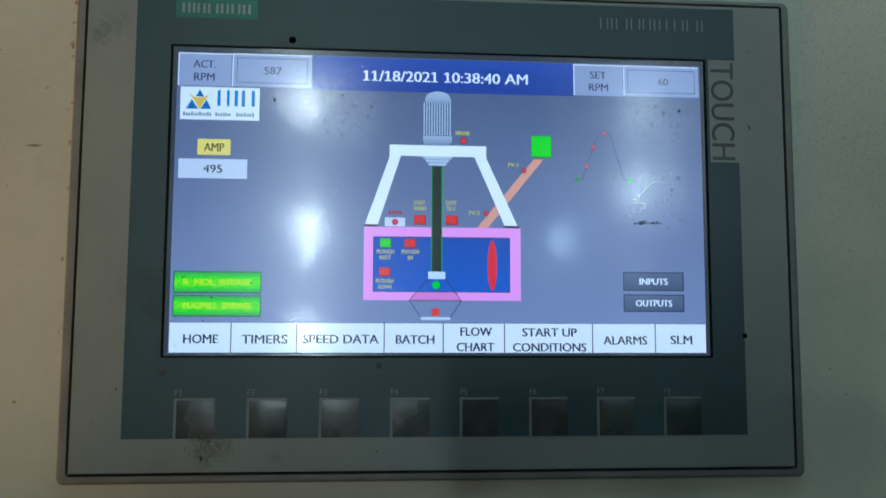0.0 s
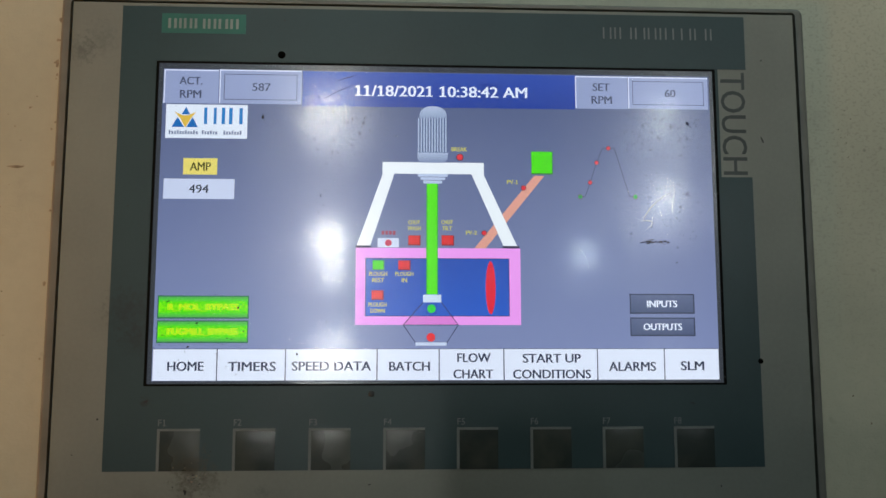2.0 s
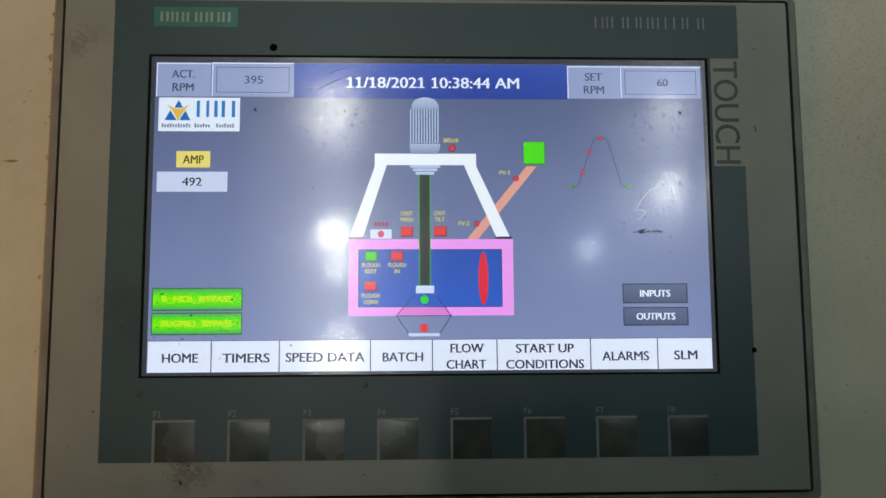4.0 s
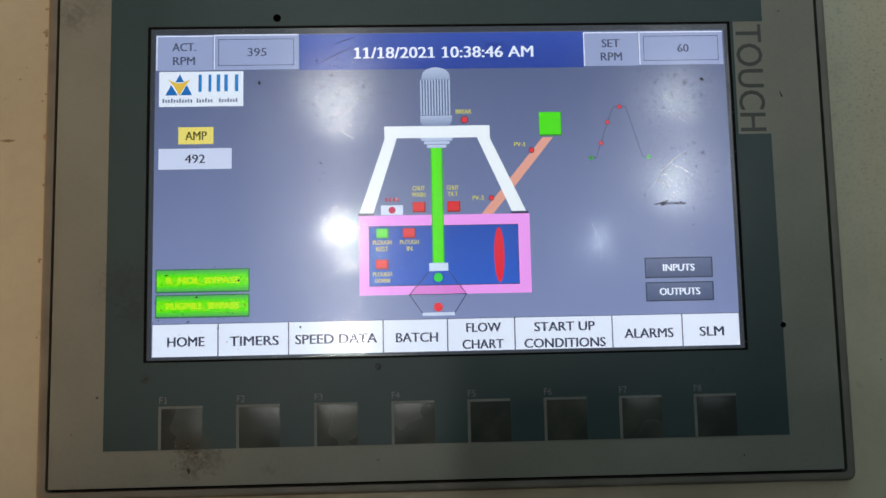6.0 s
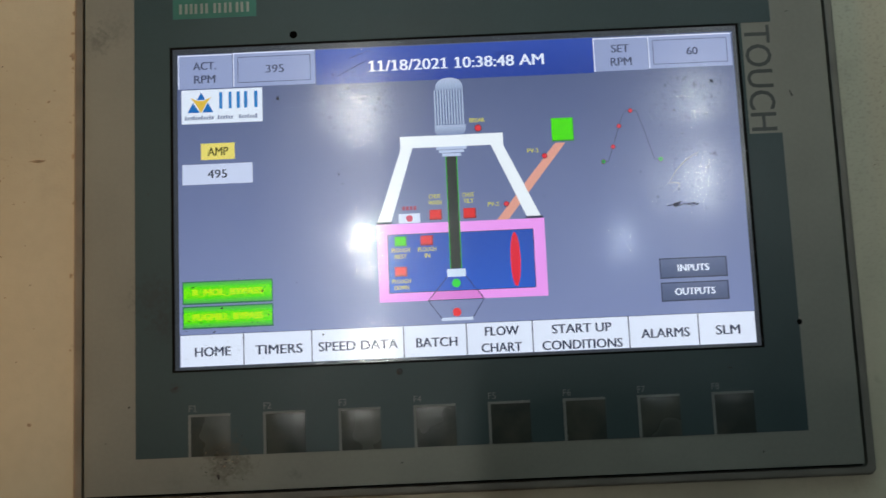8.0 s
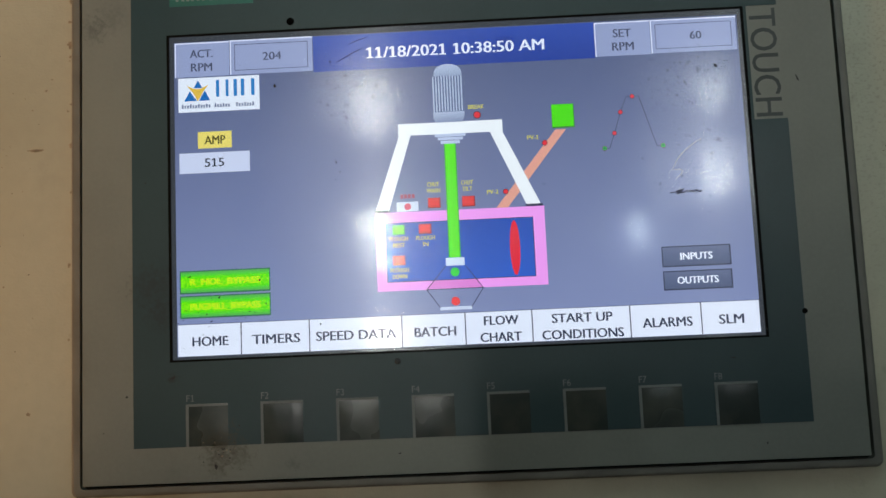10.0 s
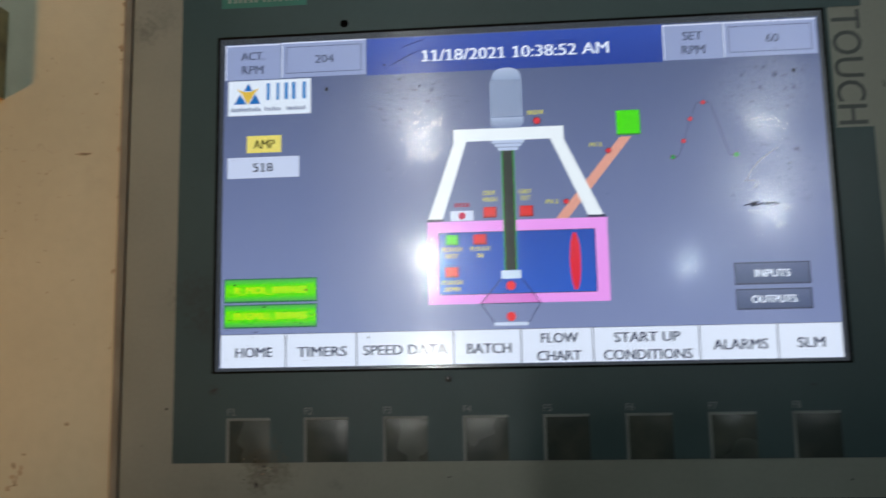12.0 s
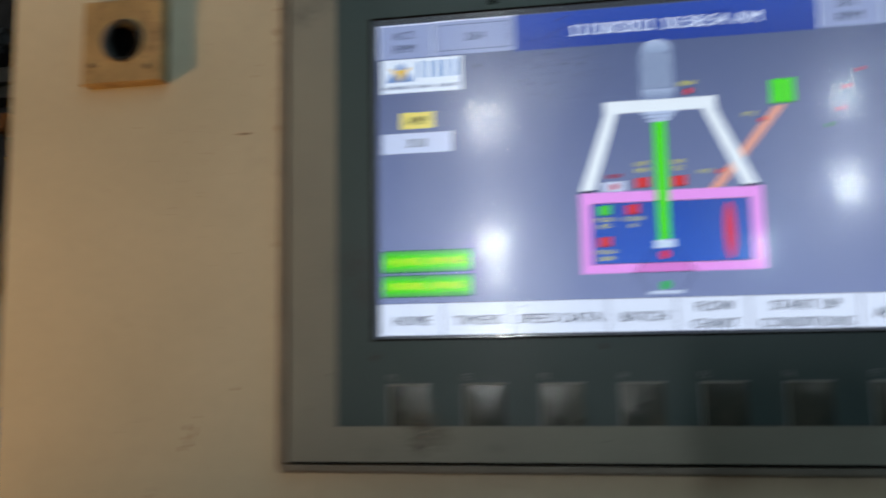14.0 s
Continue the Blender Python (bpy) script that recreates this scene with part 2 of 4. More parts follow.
M_ENAMEL = painted("cabinet_enamel", (0.392, 0.368, 0.272), 0.42, peel=0.12, specks=0.4, pits=True)
M_BEZEL = stained("bezel_lacquer", (0.161, 0.167, 0.141), 0.48)
M_FILM = stained("front_film_print", (0.016, 0.039, 0.042), 0.40, 0.45)
M_KEY = stained("key_film", (0.022, 0.029, 0.026), 0.25, smear=0.6)
M_RIM = plain("rim_plastic", (0.125, 0.12, 0.10), 0.5)
M_BLACK = plain("black_gap", (0.003, 0.003, 0.003), 0.8, spec=0.1)
M_LINE = plain("silver_print", (0.14, 0.15, 0.14), 0.45)
M_LETTER = plain("grey_print", (0.145, 0.155, 0.15), 0.5)
M_DARKPRINT = plain("dark_print", (0.034, 0.041, 0.040), 0.5)
M_TEAL = plain("teal_plaque", (0.012, 0.115, 0.085), 0.45)
M_WHITEPRINT = plain("pale_print", (0.20, 0.235, 0.22), 0.5)
M_FOIL = pane_material()
M_BRASS = grimy("aged_tan_plate", (0.29, 0.205, 0.085), 0.42)
M_STEEL = plain("worn_steel", (0.10, 0.11, 0.115), 0.35, 0.8)
M_CONCRETE = plain("concrete", (0.13, 0.125, 0.115), 0.85, vary=0.3, scale=6.0)
M_PLASTER = plain("dull_wall_paint", (0.07, 0.07, 0.065), 0.8, vary=0.25, scale=3.0)
M_CEILING = plain("sheet_ceiling", (0.16, 0.16, 0.16), 0.8, vary=0.2, scale=3.0)
M_SHEET = plain("grey_sheet", (0.25, 0.225, 0.18), 0.7, vary=0.3, scale=12.0)
M_SOOT = plain("sooty_machine", (0.02, 0.018, 0.017), 0.6, vary=0.5, scale=20.0)
M_DUSTY = plain("dust_on_paint", (0.075, 0.068, 0.055), 0.8, vary=0.5, scale=25.0)
M_ORANGE = plain("orange_paint", (0.40, 0.13, 0.02), 0.5)
M_BLUE = plain("blue_plastic_film", (0.006, 0.13, 0.36), 0.16, vary=0.3, scale=30.0)
M_HOLE_DARK = plain("painted_hole_dark", (0.002, 0.002, 0.002), 1.0, spec=0.0)
M_BUSH = plain("oily_black_plastic", (0.014, 0.013, 0.012), 0.4, spec=0.45)
M_RUBBER = plain("black_rubber", (0.009, 0.009, 0.009), 0.55)


# ---- shapes ----
MM = 0.001


def part(name, bm, material, parent=None, label=""):
    mesh = bpy.data.meshes.new(name)
    bm.normal_update()
    bm.to_mesh(mesh)
    bm.free()
    for m in material if isinstance(material, (list, tuple)) else [material]:
        mesh.materials.append(m)
    ob = new(name, mesh)
    ob.parent = parent
    if label:
        ob["label"] = label
    return ob


def box(x0, x1, y0, y1, z0, z1, bevel=0.0, segments=2, bm=None):
    """A box in metres; bevelled if it stands alone."""
    b = bm or bmesh.new()
    made = bmesh.ops.create_cube(b, size=1.0)["verts"]
    for v in made:
        v.co = Vector(((x0 + x1) / 2 + v.co.x * (x1 - x0), (y0 + y1) / 2 + v.co.y * (y1 - y0), (z0 + z1) / 2 + v.co.z * (z1 - z0)))
    if bevel:
        bmesh.ops.bevel(b, geom=[e for e in b.edges if all(v in made for v in e.verts)], offset=bevel, segments=segments, affect="EDGES")
    return b


def plate(rect, holes=(), y=0.0, thick=0.02, bm=None):
    """A flat plate in millimetres (x0, x1, z0, z1) with its front at y, less the rectangular holes."""
    b = bm or bmesh.new()
    xs = sorted({rect[0], rect[1]} | {min(max(v, rect[0]), rect[1]) for h in holes for v in h[:2]})
    zs = sorted({rect[2], rect[3]} | {min(max(v, rect[2]), rect[3]) for h in holes for v in h[2:]})
    nx, nz = len(xs) - 1, len(zs) - 1
    solid = [[not any(h[0] < (xs[i] + xs[i + 1]) / 2 < h[1] and h[2] < (zs[j] + zs[j + 1]) / 2 < h[3] for h in holes) for j in range(nz)] for i in range(nx)]
    pool = {}

    def at(i, j, back):
        if (i, j, back) not in pool:
            pool[i, j, back] = b.verts.new((xs[i] * MM, (y + back * thick) * MM, zs[j] * MM))
        return pool[i, j, back]

    def full(i, j):
        return 0 <= i < nx and 0 <= j < nz and solid[i][j]

    for i in range(nx):
        for j in range(nz):
            if not solid[i][j]:
                continue
            b.faces.new((at(i, j, 0), at(i + 1, j, 0), at(i + 1, j + 1, 0), at(i, j + 1, 0)))
            for di, dj, p, q in ((-1, 0, (i, j), (i, j + 1)), (1, 0, (i + 1, j + 1), (i + 1, j)), (0, -1, (i + 1, j), (i, j)), (0, 1, (i, j + 1), (i + 1, j + 1))):
                if not full(i + di, j + dj):
                    b.faces.new((at(*p, 0), at(*q, 0), at(*q, 1), at(*p, 1)))
    return b


def poly(points, y=0.0, thick=0.02, bm=None):
    """A flat outline of (x, z) in millimetres, with a little thickness behind its front at y."""
    b = bm or bmesh.new()
    front = [b.verts.new((x * MM, y * MM, z * MM)) for x, z in points]
    back = [b.verts.new((x * MM, (y + thick) * MM, z * MM)) for x, z in points]
    b.faces.new(front)
    for k in range(len(front)):
        m = (k + 1) % len(front)
        b.faces.new((front[m], front[k], back[k], back[m]))
    return b


def oval(cx, cz, rx, rz, n=28):
    return [(cx + rx * math.cos(2 * math.pi * k / n), cz + rz * math.sin(2 * math.pi * k / n)) for k in range(n)]


def stroke(a, b, w):
    """The outline of a straight line of width w."""
    d = Vector((b[0] - a[0], b[1] - a[1])).normalized() * (w / 2)
    return [(a[0] - d.y, a[1] + d.x), (b[0] - d.y, b[1] + d.x), (b[0] + d.y, b[1] - d.x), (a[0] + d.y, a[1] - d.x)]


def rounded(x0, x1, z0, z1, r, n=6):
    out = []
    for cx, cz, a0 in ((x1 - r, z1 - r, 0), (x0 + r, z1 - r, 90), (x0 + r, z0 + r, 180), (x1 - r, z0 + r, 270)):
        for k in range(n + 1):
            a = radians(a0 + 90 * k / n)
            out.append((cx + r * math.cos(a), cz + r * math.sin(a)))
    return out


def loft(rings):
    """A skin through rings of (outline, y) in millimetres."""
    b = bmesh.new()
    loops = [[b.verts.new((x * MM, y * MM, z * MM)) for x, z in outline] for outline, y in rings]
    for one, two in zip(loops, loops[1:]):
        for k in range(len(one)):
            m = (k + 1) % len(one)
            b.faces.new((one[k], one[m], two[m], two[k]))
    bmesh.ops.recalc_face_normals(b, faces=b.faces)
    return b


def lathe(profile, n=32, axis="y", cap=True):
    """A turned shape: (radius, along) in metres, about the y axis."""
    b = bmesh.new()
    loops = []
    for r, a in profile:
        loops.append([b.verts.new((r * math.cos(2 * math.pi * k / n), a, r * math.sin(2 * math.pi * k / n))) for k in range(n)])
    for one, two in zip(loops, loops[1:]):
        for k in range(n):
            m = (k + 1) % n
            b.faces.new((one[k], one[m], two[m], two[k]))
    if cap:
        b.faces.new(loops[0])
        b.faces.new(list(reversed(loops[-1])))
    bmesh.ops.recalc_face_normals(b, faces=b.faces)
    return b


raw_cache = {}


def raw_letters(body):
    """The mesh of some words in the built-in font: points (x, z) and faces."""
    if body not in raw_cache:
        data = bpy.data.curves.new("words", "FONT")
        data.body, data.resolution_u = body, 3
        ob = new("words", data)
        mesh = bpy.data.meshes.new_from_object(ob.evaluated_get(bpy.context.evaluated_depsgraph_get()))
        raw_cache[body] = [(v.co.x, v.co.y) for v in mesh.vertices], [tuple(p.vertices) for p in mesh.polygons]
        bpy.data.objects.remove(ob)
        bpy.data.curves.remove(data)
        bpy.data.meshes.remove(mesh)
    return raw_cache[body]


def right_end(body):
    return max(p[0] for p in raw_letters(body)[0])


def letters(body):
    """The words' points and faces, with a flag and a foot on each one, as the display draws it."""
    points, faces = (list(v) for v in raw_letters(body))
    stem = raw_letters("1")[0]
    x0, x1, top = min(p[0] for p in stem), max(p[0] for p in stem), max(p[1] for p in stem)
    for k, sign in enumerate(body):
        if sign == "1":
            pen_at = right_end(body[:k] + "0") - right_end("0")
            for shape in (((x0, top), (x0 - 0.13, top - 0.10), (x0 - 0.13, top - 0.17), (x0, top - 0.10)), ((x0 - 0.12, 0.0), (x1 + 0.12, 0.0), (x1 + 0.12, 0.075), (x0 - 0.12, 0.075))):
                faces.append(tuple(range(len(points), len(points) + 4)))
                points += [(pen_at + x, z) for x, z in shape]
    return points, faces


def words(body, cx, cz, w, h, y, bold=0.0, turned=False, bm=None):
    """Words fitted to w by h millimetres round (cx, cz), struck twice, bold millimetres apart; turned: they read downwards."""
    points, faces = letters(body)
    xs, zs = [p[0] for p in points], [p[1] for p in points]
    mx, mz = (min(xs) + max(xs)) / 2, (min(zs) + max(zs)) / 2
    sx, sz = (w - bold) / (max(xs) - min(xs)), h / (max(zs) - min(zs))
    b = bm or bmesh.new()
    for shift in ((-bold / 2, bold / 2) if bold else (0.0,)):
        vs = []
        for x, z in points:
            u, v = (x - mx) * sx + shift, (z - mz) * sz
            if turned:
                u, v = v, -u
            vs.append(b.verts.new(((cx + u) * MM, (y - 0.004 * (shift > 0)) * MM, (cz + v) * MM)))
        for f in faces:
            b.faces.new([vs[k] for k in f])
    return b


# ---- the hall ----
def structure(name, bm, material, label):
    return tagged(part(name, bm, material), label, "", "", "structure")


structure("floor", box(-2.6, 3.6, -9.2, 2.2, -0.1, 0.0), M_CONCRETE, "worn grey concrete floor of the hall")
structure("ceiling", box(-2.6, 3.6, -9.2, 2.2, 4.0, 4.1), M_CEILING, "dull grey sheet ceiling of the hall")
structure("wall_north", box(-2.6, 3.6, 2.2, 2.35, 0, 4.0), M_PLASTER, "dark plastered wall behind the cabinet")
structure("wall_south", box(-2.6, 3.6, -9.35, -9.2, 0, 4.0), M_PLASTER, "dull painted far wall of the hall")
structure("wall_east", box(3.6, 3.75, -9.2, 2.2, 0, 4.0), M_PLASTER, "dull painted side wall of the hall")
structure("wall_west", box(-2.75, -2.6, -9.2, 2.2, 0, 4.0), M_PLASTER, "dull painted side wall of the hall")


def hall_lamp(az, el, size, glow, tall=1.0, away=8.0, colour=(0.96, 0.97, 0.90)):
    """A hanging lamp of the hall, in the direction in which the foil mirrors it."""
    x, z = away * math.tan(radians(az)), 1.5 + away * math.tan(radians(el)) / math.cos(radians(az))
    lamp = tagged(new("hall_lamp"), "glowing round hall lamp hanging on a rod", "lamp", "lamps of the hall")
    lamp.matrix_world = Matrix.Translation((x, -away, z)) @ Matrix.Rotation(-math.atan2(x, away), 4, "Z")
    r = size / 2
    n = Nodes("lamp_glow")
    e = n.add("ShaderNodeEmission", Strength=glow)
    e.inputs["Color"].default_value = (*colour, 1)
    n.link(e.outputs[0], n.out.inputs["Surface"])
    bulb = lathe([(r * 0.05, 0.06 * size), (r * 0.6, 0.05 * size), (r, 0.0), (r, -0.08 * size)], 24)
    for v in bulb.verts:
        v.co.z *= tall
    part("diffuser", bulb, n.mat, lamp)
    shell = lathe([(r * 1.08, 0.0), (r * 1.1, -0.10 * size), (r * 0.7, -0.35 * size), (r * 0.2, -0.5 * size)], 24)
    for v in shell.verts:
        v.co.z *= tall
    part("housing", shell, M_STEEL, lamp)
    part("rod", box(-0.012, 0.012, -0.3 * size, -0.3 * size + 0.02, r * tall * 0.6, 4.04 - z), M_STEEL, lamp)
    part("ceiling_rose", box(-0.06, 0.06, -0.3 * size - 0.05, -0.3 * size + 0.07, 3.96 - z, 4.05 - z), M_STEEL, lamp)
    return lamp


WARM = (1.0, 0.95, 0.84)
hall_lamp(-5.8, 7.0, 0.27, 180.0, colour=WARM)
hall_lamp(-5.6, 4.5, 0.17, 150.0, colour=WARM)
hall_lamp(-6.0, 16.2, 0.38, 66.0, 1.8, colour=WARM)
hall_lamp(18.9, 15.1, 0.30, 62.0, 1.3)
hall_lamp(18.8, 9.5, 0.28, 96.0, 1.6)
hall_lamp(13.2, 5.7, 0.14, 84.0, 1.9, colour=(0.85, 0.95, 1.0))
hall_lamp(-5.5, -1.0, 0.38, 62.0, colour=WARM)


def work_lamp():
    lamp = tagged(new("work_lamp"), "black warm-glowing work lamp on a steel post", "lamp")
    lamp.matrix_world = WORK_LAMP @ pose(0, 0, 0.06)
    part("housing", box(-0.09, 0.09, -0.10, 0.10, 0.0, 0.06, 0.006), M_STEEL, lamp)
    post = part("post", box(-1.0, -0.98, -0.39, -0.37, 0.0, 1.13), M_STEEL, lamp)
    post.matrix_parent_inverse = lamp.matrix_world.inverted()
    foot = part("foot", box(-1.11, -0.87, -0.50, -0.26, 0.0, 0.02, 0.004), M_STEEL, lamp)
    foot.matrix_parent_inverse = lamp.matrix_world.inverted()


work_lamp()


# invented fill light, out of view; housing and rods only carry it
def fill_panel():
    lamp = tagged(new("fill_panel"), "wide grey fill light added unseen over the cabinet on two rods", "lamp")
    lamp.matrix_world = FILL_PANEL @ pose(0, 0, 0.01)
    part("housing", box(-0.43, 0.43, -0.14, 0.14, 0.0, 0.04, 0.008), M_STEEL, lamp)
    for x in (-0.36, 0.38):
        rod = part("rod", box(x + 0.115, x + 0.125, -0.26, -0.25, 1.94, 4.03), M_STEEL, lamp)
        rod.matrix_parent_inverse = lamp.matrix_world.inverted()


fill_panel()

# ---- the control cabinet ----
def control_cabinet():
    cab = tagged(new("control_cabinet"), "cream enamelled steel control cabinet with brown specks and scuffs", "cabinet")
    cab.matrix_world = pose(0, 0, 0)
    part("door", box(-0.248, 0.62, 0.005, 0.032, 0.35, 2.05, 0.0022, 3), M_ENAMEL, cab)
    part("body", box(-0.244, 0.615, 0.034, 0.36, 0.30, 2.06, 0.002), M_ENAMEL, cab)
    part("plinth", box(-0.22, 0.60, 0.05, 0.35, 0.0, 0.30), M_STEEL, cab)
    return cab


cabinet = control_cabinet()


def fleck(x, z, w, h, y, parent, material, tilt=0.0, name="dirt_fleck"):
    """A dried fleck with a ragged outline, w by h millimetres."""
    n = 11
    points = []
    for k in range(n):
        a = 2 * math.pi * k / n
        d = random.uniform(0.45, 1.0)
        u, v = math.cos(a) * w / 2 * d, math.sin(a) * h / 2 * d
        points.append((x + u * math.cos(tilt) - v * math.sin(tilt), z + u * math.sin(tilt) + v * math.cos(tilt)))
    return part(name, poly(points, y, 0.015), material, parent)


M_SMEAR = plain("pale_smear", (0.235, 0.185, 0.12), 0.6, vary=0.4, scale=300.0)
M_DIRT = plain("dried_dirt", (0.017, 0.0165, 0.015), 0.7, vary=0.5, scale=900.0)
M_RUST = plain("brown_dirt", (0.10, 0.065, 0.035), 0.8, vary=0.5, scale=900.0)
M_SCRATCH = plain("bright_scratch", (0.7, 0.7, 0.72), 0.42, 0.9, vary=0.2, scale=400.0)
def button_plate():
    """The tan plate with an empty push-button bore."""
    thing = tagged(new("button_plate"), "grimy tan plate with an empty black bore on the cabinet", "switch plate")
    thing.matrix_world = Matrix.Translation((-0.1972, 0.005, 1.5571))
    n, r = 32, 8.2
    outer = []
    for k in range(n):
        a = 2 * math.pi * k / n
        s = 16.3 / max(abs(math.cos(a)), abs(math.sin(a)))
        outer.append((math.cos(a) * s, math.sin(a) * s))
    small = [(x * 0.975, z * 0.975) for x, z in outer]
    bore = [(r * math.cos(2 * math.pi * k / n), r * math.sin(2 * math.pi * k / n)) for k in range(n)]
    part("plate", loft([(outer, 0.0), (outer, -4.8), (small, -5.3), (bore, -5.3), (bore, -0.5)]), M_BRASS, thing)
    ring = lathe([(0.0084, -0.0020), (0.0084, -0.0056), (0.0080, -0.0060), (0.0068, -0.0056), (0.0060, -0.0044), (0.0058, -0.0012)], 32, cap=False)
    part("bush", ring, M_BUSH, thing, "black bush")
    # no hole in the door: the bore's shade is this disc's black colour
    part("socket", lathe([(0.0060, -0.0020), (0.0060, -0.0008), (0.0056, -0.0006)], 8), M_HOLE_DARK, thing)
    for sx, sz in ((-12.5, -9.0), (10.0, -10.8)):
        pit = lathe([(0.0011, -0.0052), (0.0010, -0.0057), (0.0004, -0.0058)], 12)
        ob = part("rivet", pit, M_RUST, thing)
        ob.location = (sx * MM, 0, sz * MM)
    for k in range(9):
        x, z = random.uniform(-15, 15), random.uniform(-15, 15)
        if math.hypot(x, z) > 9.6:
            fleck(x, z, random.uniform(0.4, 1.3), random.uniform(0.3, 0.8), -5.33, thing, M_RUST if k % 2 else M_DIRT, random.uniform(-1, 1))
    fleck(9.2, -7.0, 0.7, 1.8, -5.33, thing, M_DIRT, 0.2)
    return thing


button_plate()

# ---- the operator panel ----
panel = tagged(new("operator_panel"), "grey touch panel with a lit plant display and eight keys", "control panel")
panel.matrix_world = Matrix.Translation((0, 0, 1.5))
FRAME = (-131.3, 131.7, -97.4, 79.0)
OPENING = (-101.2, 101.4, -57.2, 57.8)

# rim, groove and front
out_r = rounded(-135.8, 136.2, -101.4, 82.0, 2.6)
in_r = rounded(FRAME[0] - 1.3, FRAME[1] + 1.5, FRAME[2] - 1.2, FRAME[3] + 1.2, 1.6)
part("rim", loft([(out_r, 5.0), (out_r, 1.6), (rounded(-135.1, 135.5, -100.7, 81.3, 2.2), 0.9), (rounded(-134.5, 134.9, -100.1, 80.9, 1.9), 0.8), (in_r, 0.8), (in_r, 4.5)]), M_RIM, panel)
part("groove", plate((FRAME[0] - 1.4, FRAME[1] + 1.6, FRAME[2] - 1.3, FRAME[3] + 1.3), [OPENING], 3.2, 0.5), M_BLACK, panel)
part("front_frame", plate(FRAME, [OPENING], 0.0, 3.0), M_BEZEL, panel, "warm grey lacquered front frame with a dried splash")
film = plate((-113.8, 113.8, -85.6, 57.6), [OPENING, (102.4, 114, 17.2, 57.8)], -0.15, 0.14)
plate((-113.8, 113.0, 57.6, 77.8), [], -0.15, 0.14, film)
part("front_film", film, M_FILM, panel, "dark slate-green front film")
gap = plate((OPENING[0], OPENING[1], OPENING[2], OPENING[3]), [(OPENING[0] + 0.9, OPENING[1] - 0.9, OPENING[2] + 0.7, OPENING[3] - 0.9)], -0.1, 0.5)
part("gasket", gap, M_BLACK, panel)


# printed marks; the maker's name and the product's name stand as plain bars
part("plaque", plate((-99.9, -70.0, 67.9, 75.2), [], -0.19, 0.03), M_TEAL, panel)
def mark(x, w, z0, z1, stem, y, material):
    """One sign of a maker's mark, as one or two plain upright bars."""
    for x0 in ((x,) if w < 2 * stem + 0.3 else (x, x + w - stem)):
        part("mark_bar", plate((x0, x0 + stem, z0, z1), [], y, 0.02), material, panel)


for x, w in ((-97.6, 3.0), (-93.8, 0.9), (-92.1, 3.0), (-88.3, 3.9), (-83.6, 3.0), (-79.8, 3.4), (-75.6, 3.0)):
    mark(x, w, 69.7, 73.4, 0.95, -0.22, M_WHITEPRINT)
for x, w in ((60.0, 3.2), (64.3, 0.7), (66.2, 4.6), (72.0, 3.8), (76.8, 3.2), (81.2, 0.7), (83.2, 3.4), (89.2, 3.8), (94.2, 4.6), (100.1, 0.7)):
    mark(x, w, 68.6, 73.0, 0.6, -0.18, M_LETTER)
part("lettering", words("TOUCH", 107.8, 37.3, 38.4, 9.2, -0.03, 0.25, turned=True), M_DARKPRINT, panel, "dark word TOUCH running downwards")
# flat black discs stand for the two holes
for name, x, z, r in (("indicator_hole", -57.0, 60.4, 1.25), ("sensor_hole", 113.9, -49.0, 0.85)):
    part(name, poly(oval(x, z, r * 1.12, r * 1.12, 20), -0.19, 0.03), M_HOLE_DARK, panel)

KEY_LEFTS = (-95.9, -70.5, -44.9, -19.4, 5.9, 31.4, 56.7, 81.9)
for k, x in enumerate(KEY_LEFTS):
    dome = bmesh.new()
    grid = [[None] * 7 for _ in range(7)]
    for i in range(7):
        for j in range(7):
            u, v = i / 6, j / 6
            rise = 0.22 * (1 - (2 * u - 1) ** 4) * (1 - (2 * v - 1) ** 4)
            grid[i][j] = dome.verts.new(((x + 0.9 + 13.4 * u) * MM, (-0.17 - rise) * MM, (-85.5 + 13.2 * v) * MM))
    for i in range(6):
        for j in range(6):
            dome.faces.new((grid[i][j], grid[i + 1][j], grid[i + 1][j + 1], grid[i][j + 1])).smooth = True
    key = part("key", dome, M_KEY, panel)
    edge = plate((x, x + 14.3, -72.3, -71.5), [], -0.34, 0.19)
    plate((x, x + 0.9, -85.6, -72.3), [], -0.34, 0.19, edge)
    part("key_edge", edge, M_LINE, key)
    part("key_number", words("F%d" % (k + 1), x + 1.5, -69.5, 2.6, 2.2, -0.19), M_LETTER, key)

# ---- the display ----
LAYER = 0.6
SHAFT = (-4.7, -0.75, -25.6, 14.0)
UPPER = (-4.8, -1.0, -32.5, -28.75)
LOWER = (-5.0, -1.2, -42.3, -38.9)
AMPERES = (-90.4, -79.6, 8.5, 14.3)
SPEED = (-70.5, -57.5, 45.6, 51.6)


def layer(k):
    return LAYER - 0.03 * k


def shown(name, bm, material, parent=panel, label=""):
    return part(name, bm, material, parent, label)


def rect(name, r, k, material, holes=(), label=""):
    return shown(name, plate(r, holes, layer(k), 0.02), material, panel, label)


HOLES = [SHAFT, UPPER, LOWER, AMPERES, SPEED]
# unlit grey border, given an even glow in place of falling light
rect("display_border", (OPENING[0], OPENING[1], OPENING[2], OPENING[3]), -2, lit(58, 61, 66), [(-98.8, 99.2, -55.7, 55.0)])
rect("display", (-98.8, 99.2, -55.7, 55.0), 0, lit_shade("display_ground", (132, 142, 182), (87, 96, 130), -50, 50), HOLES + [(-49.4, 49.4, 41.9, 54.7)])

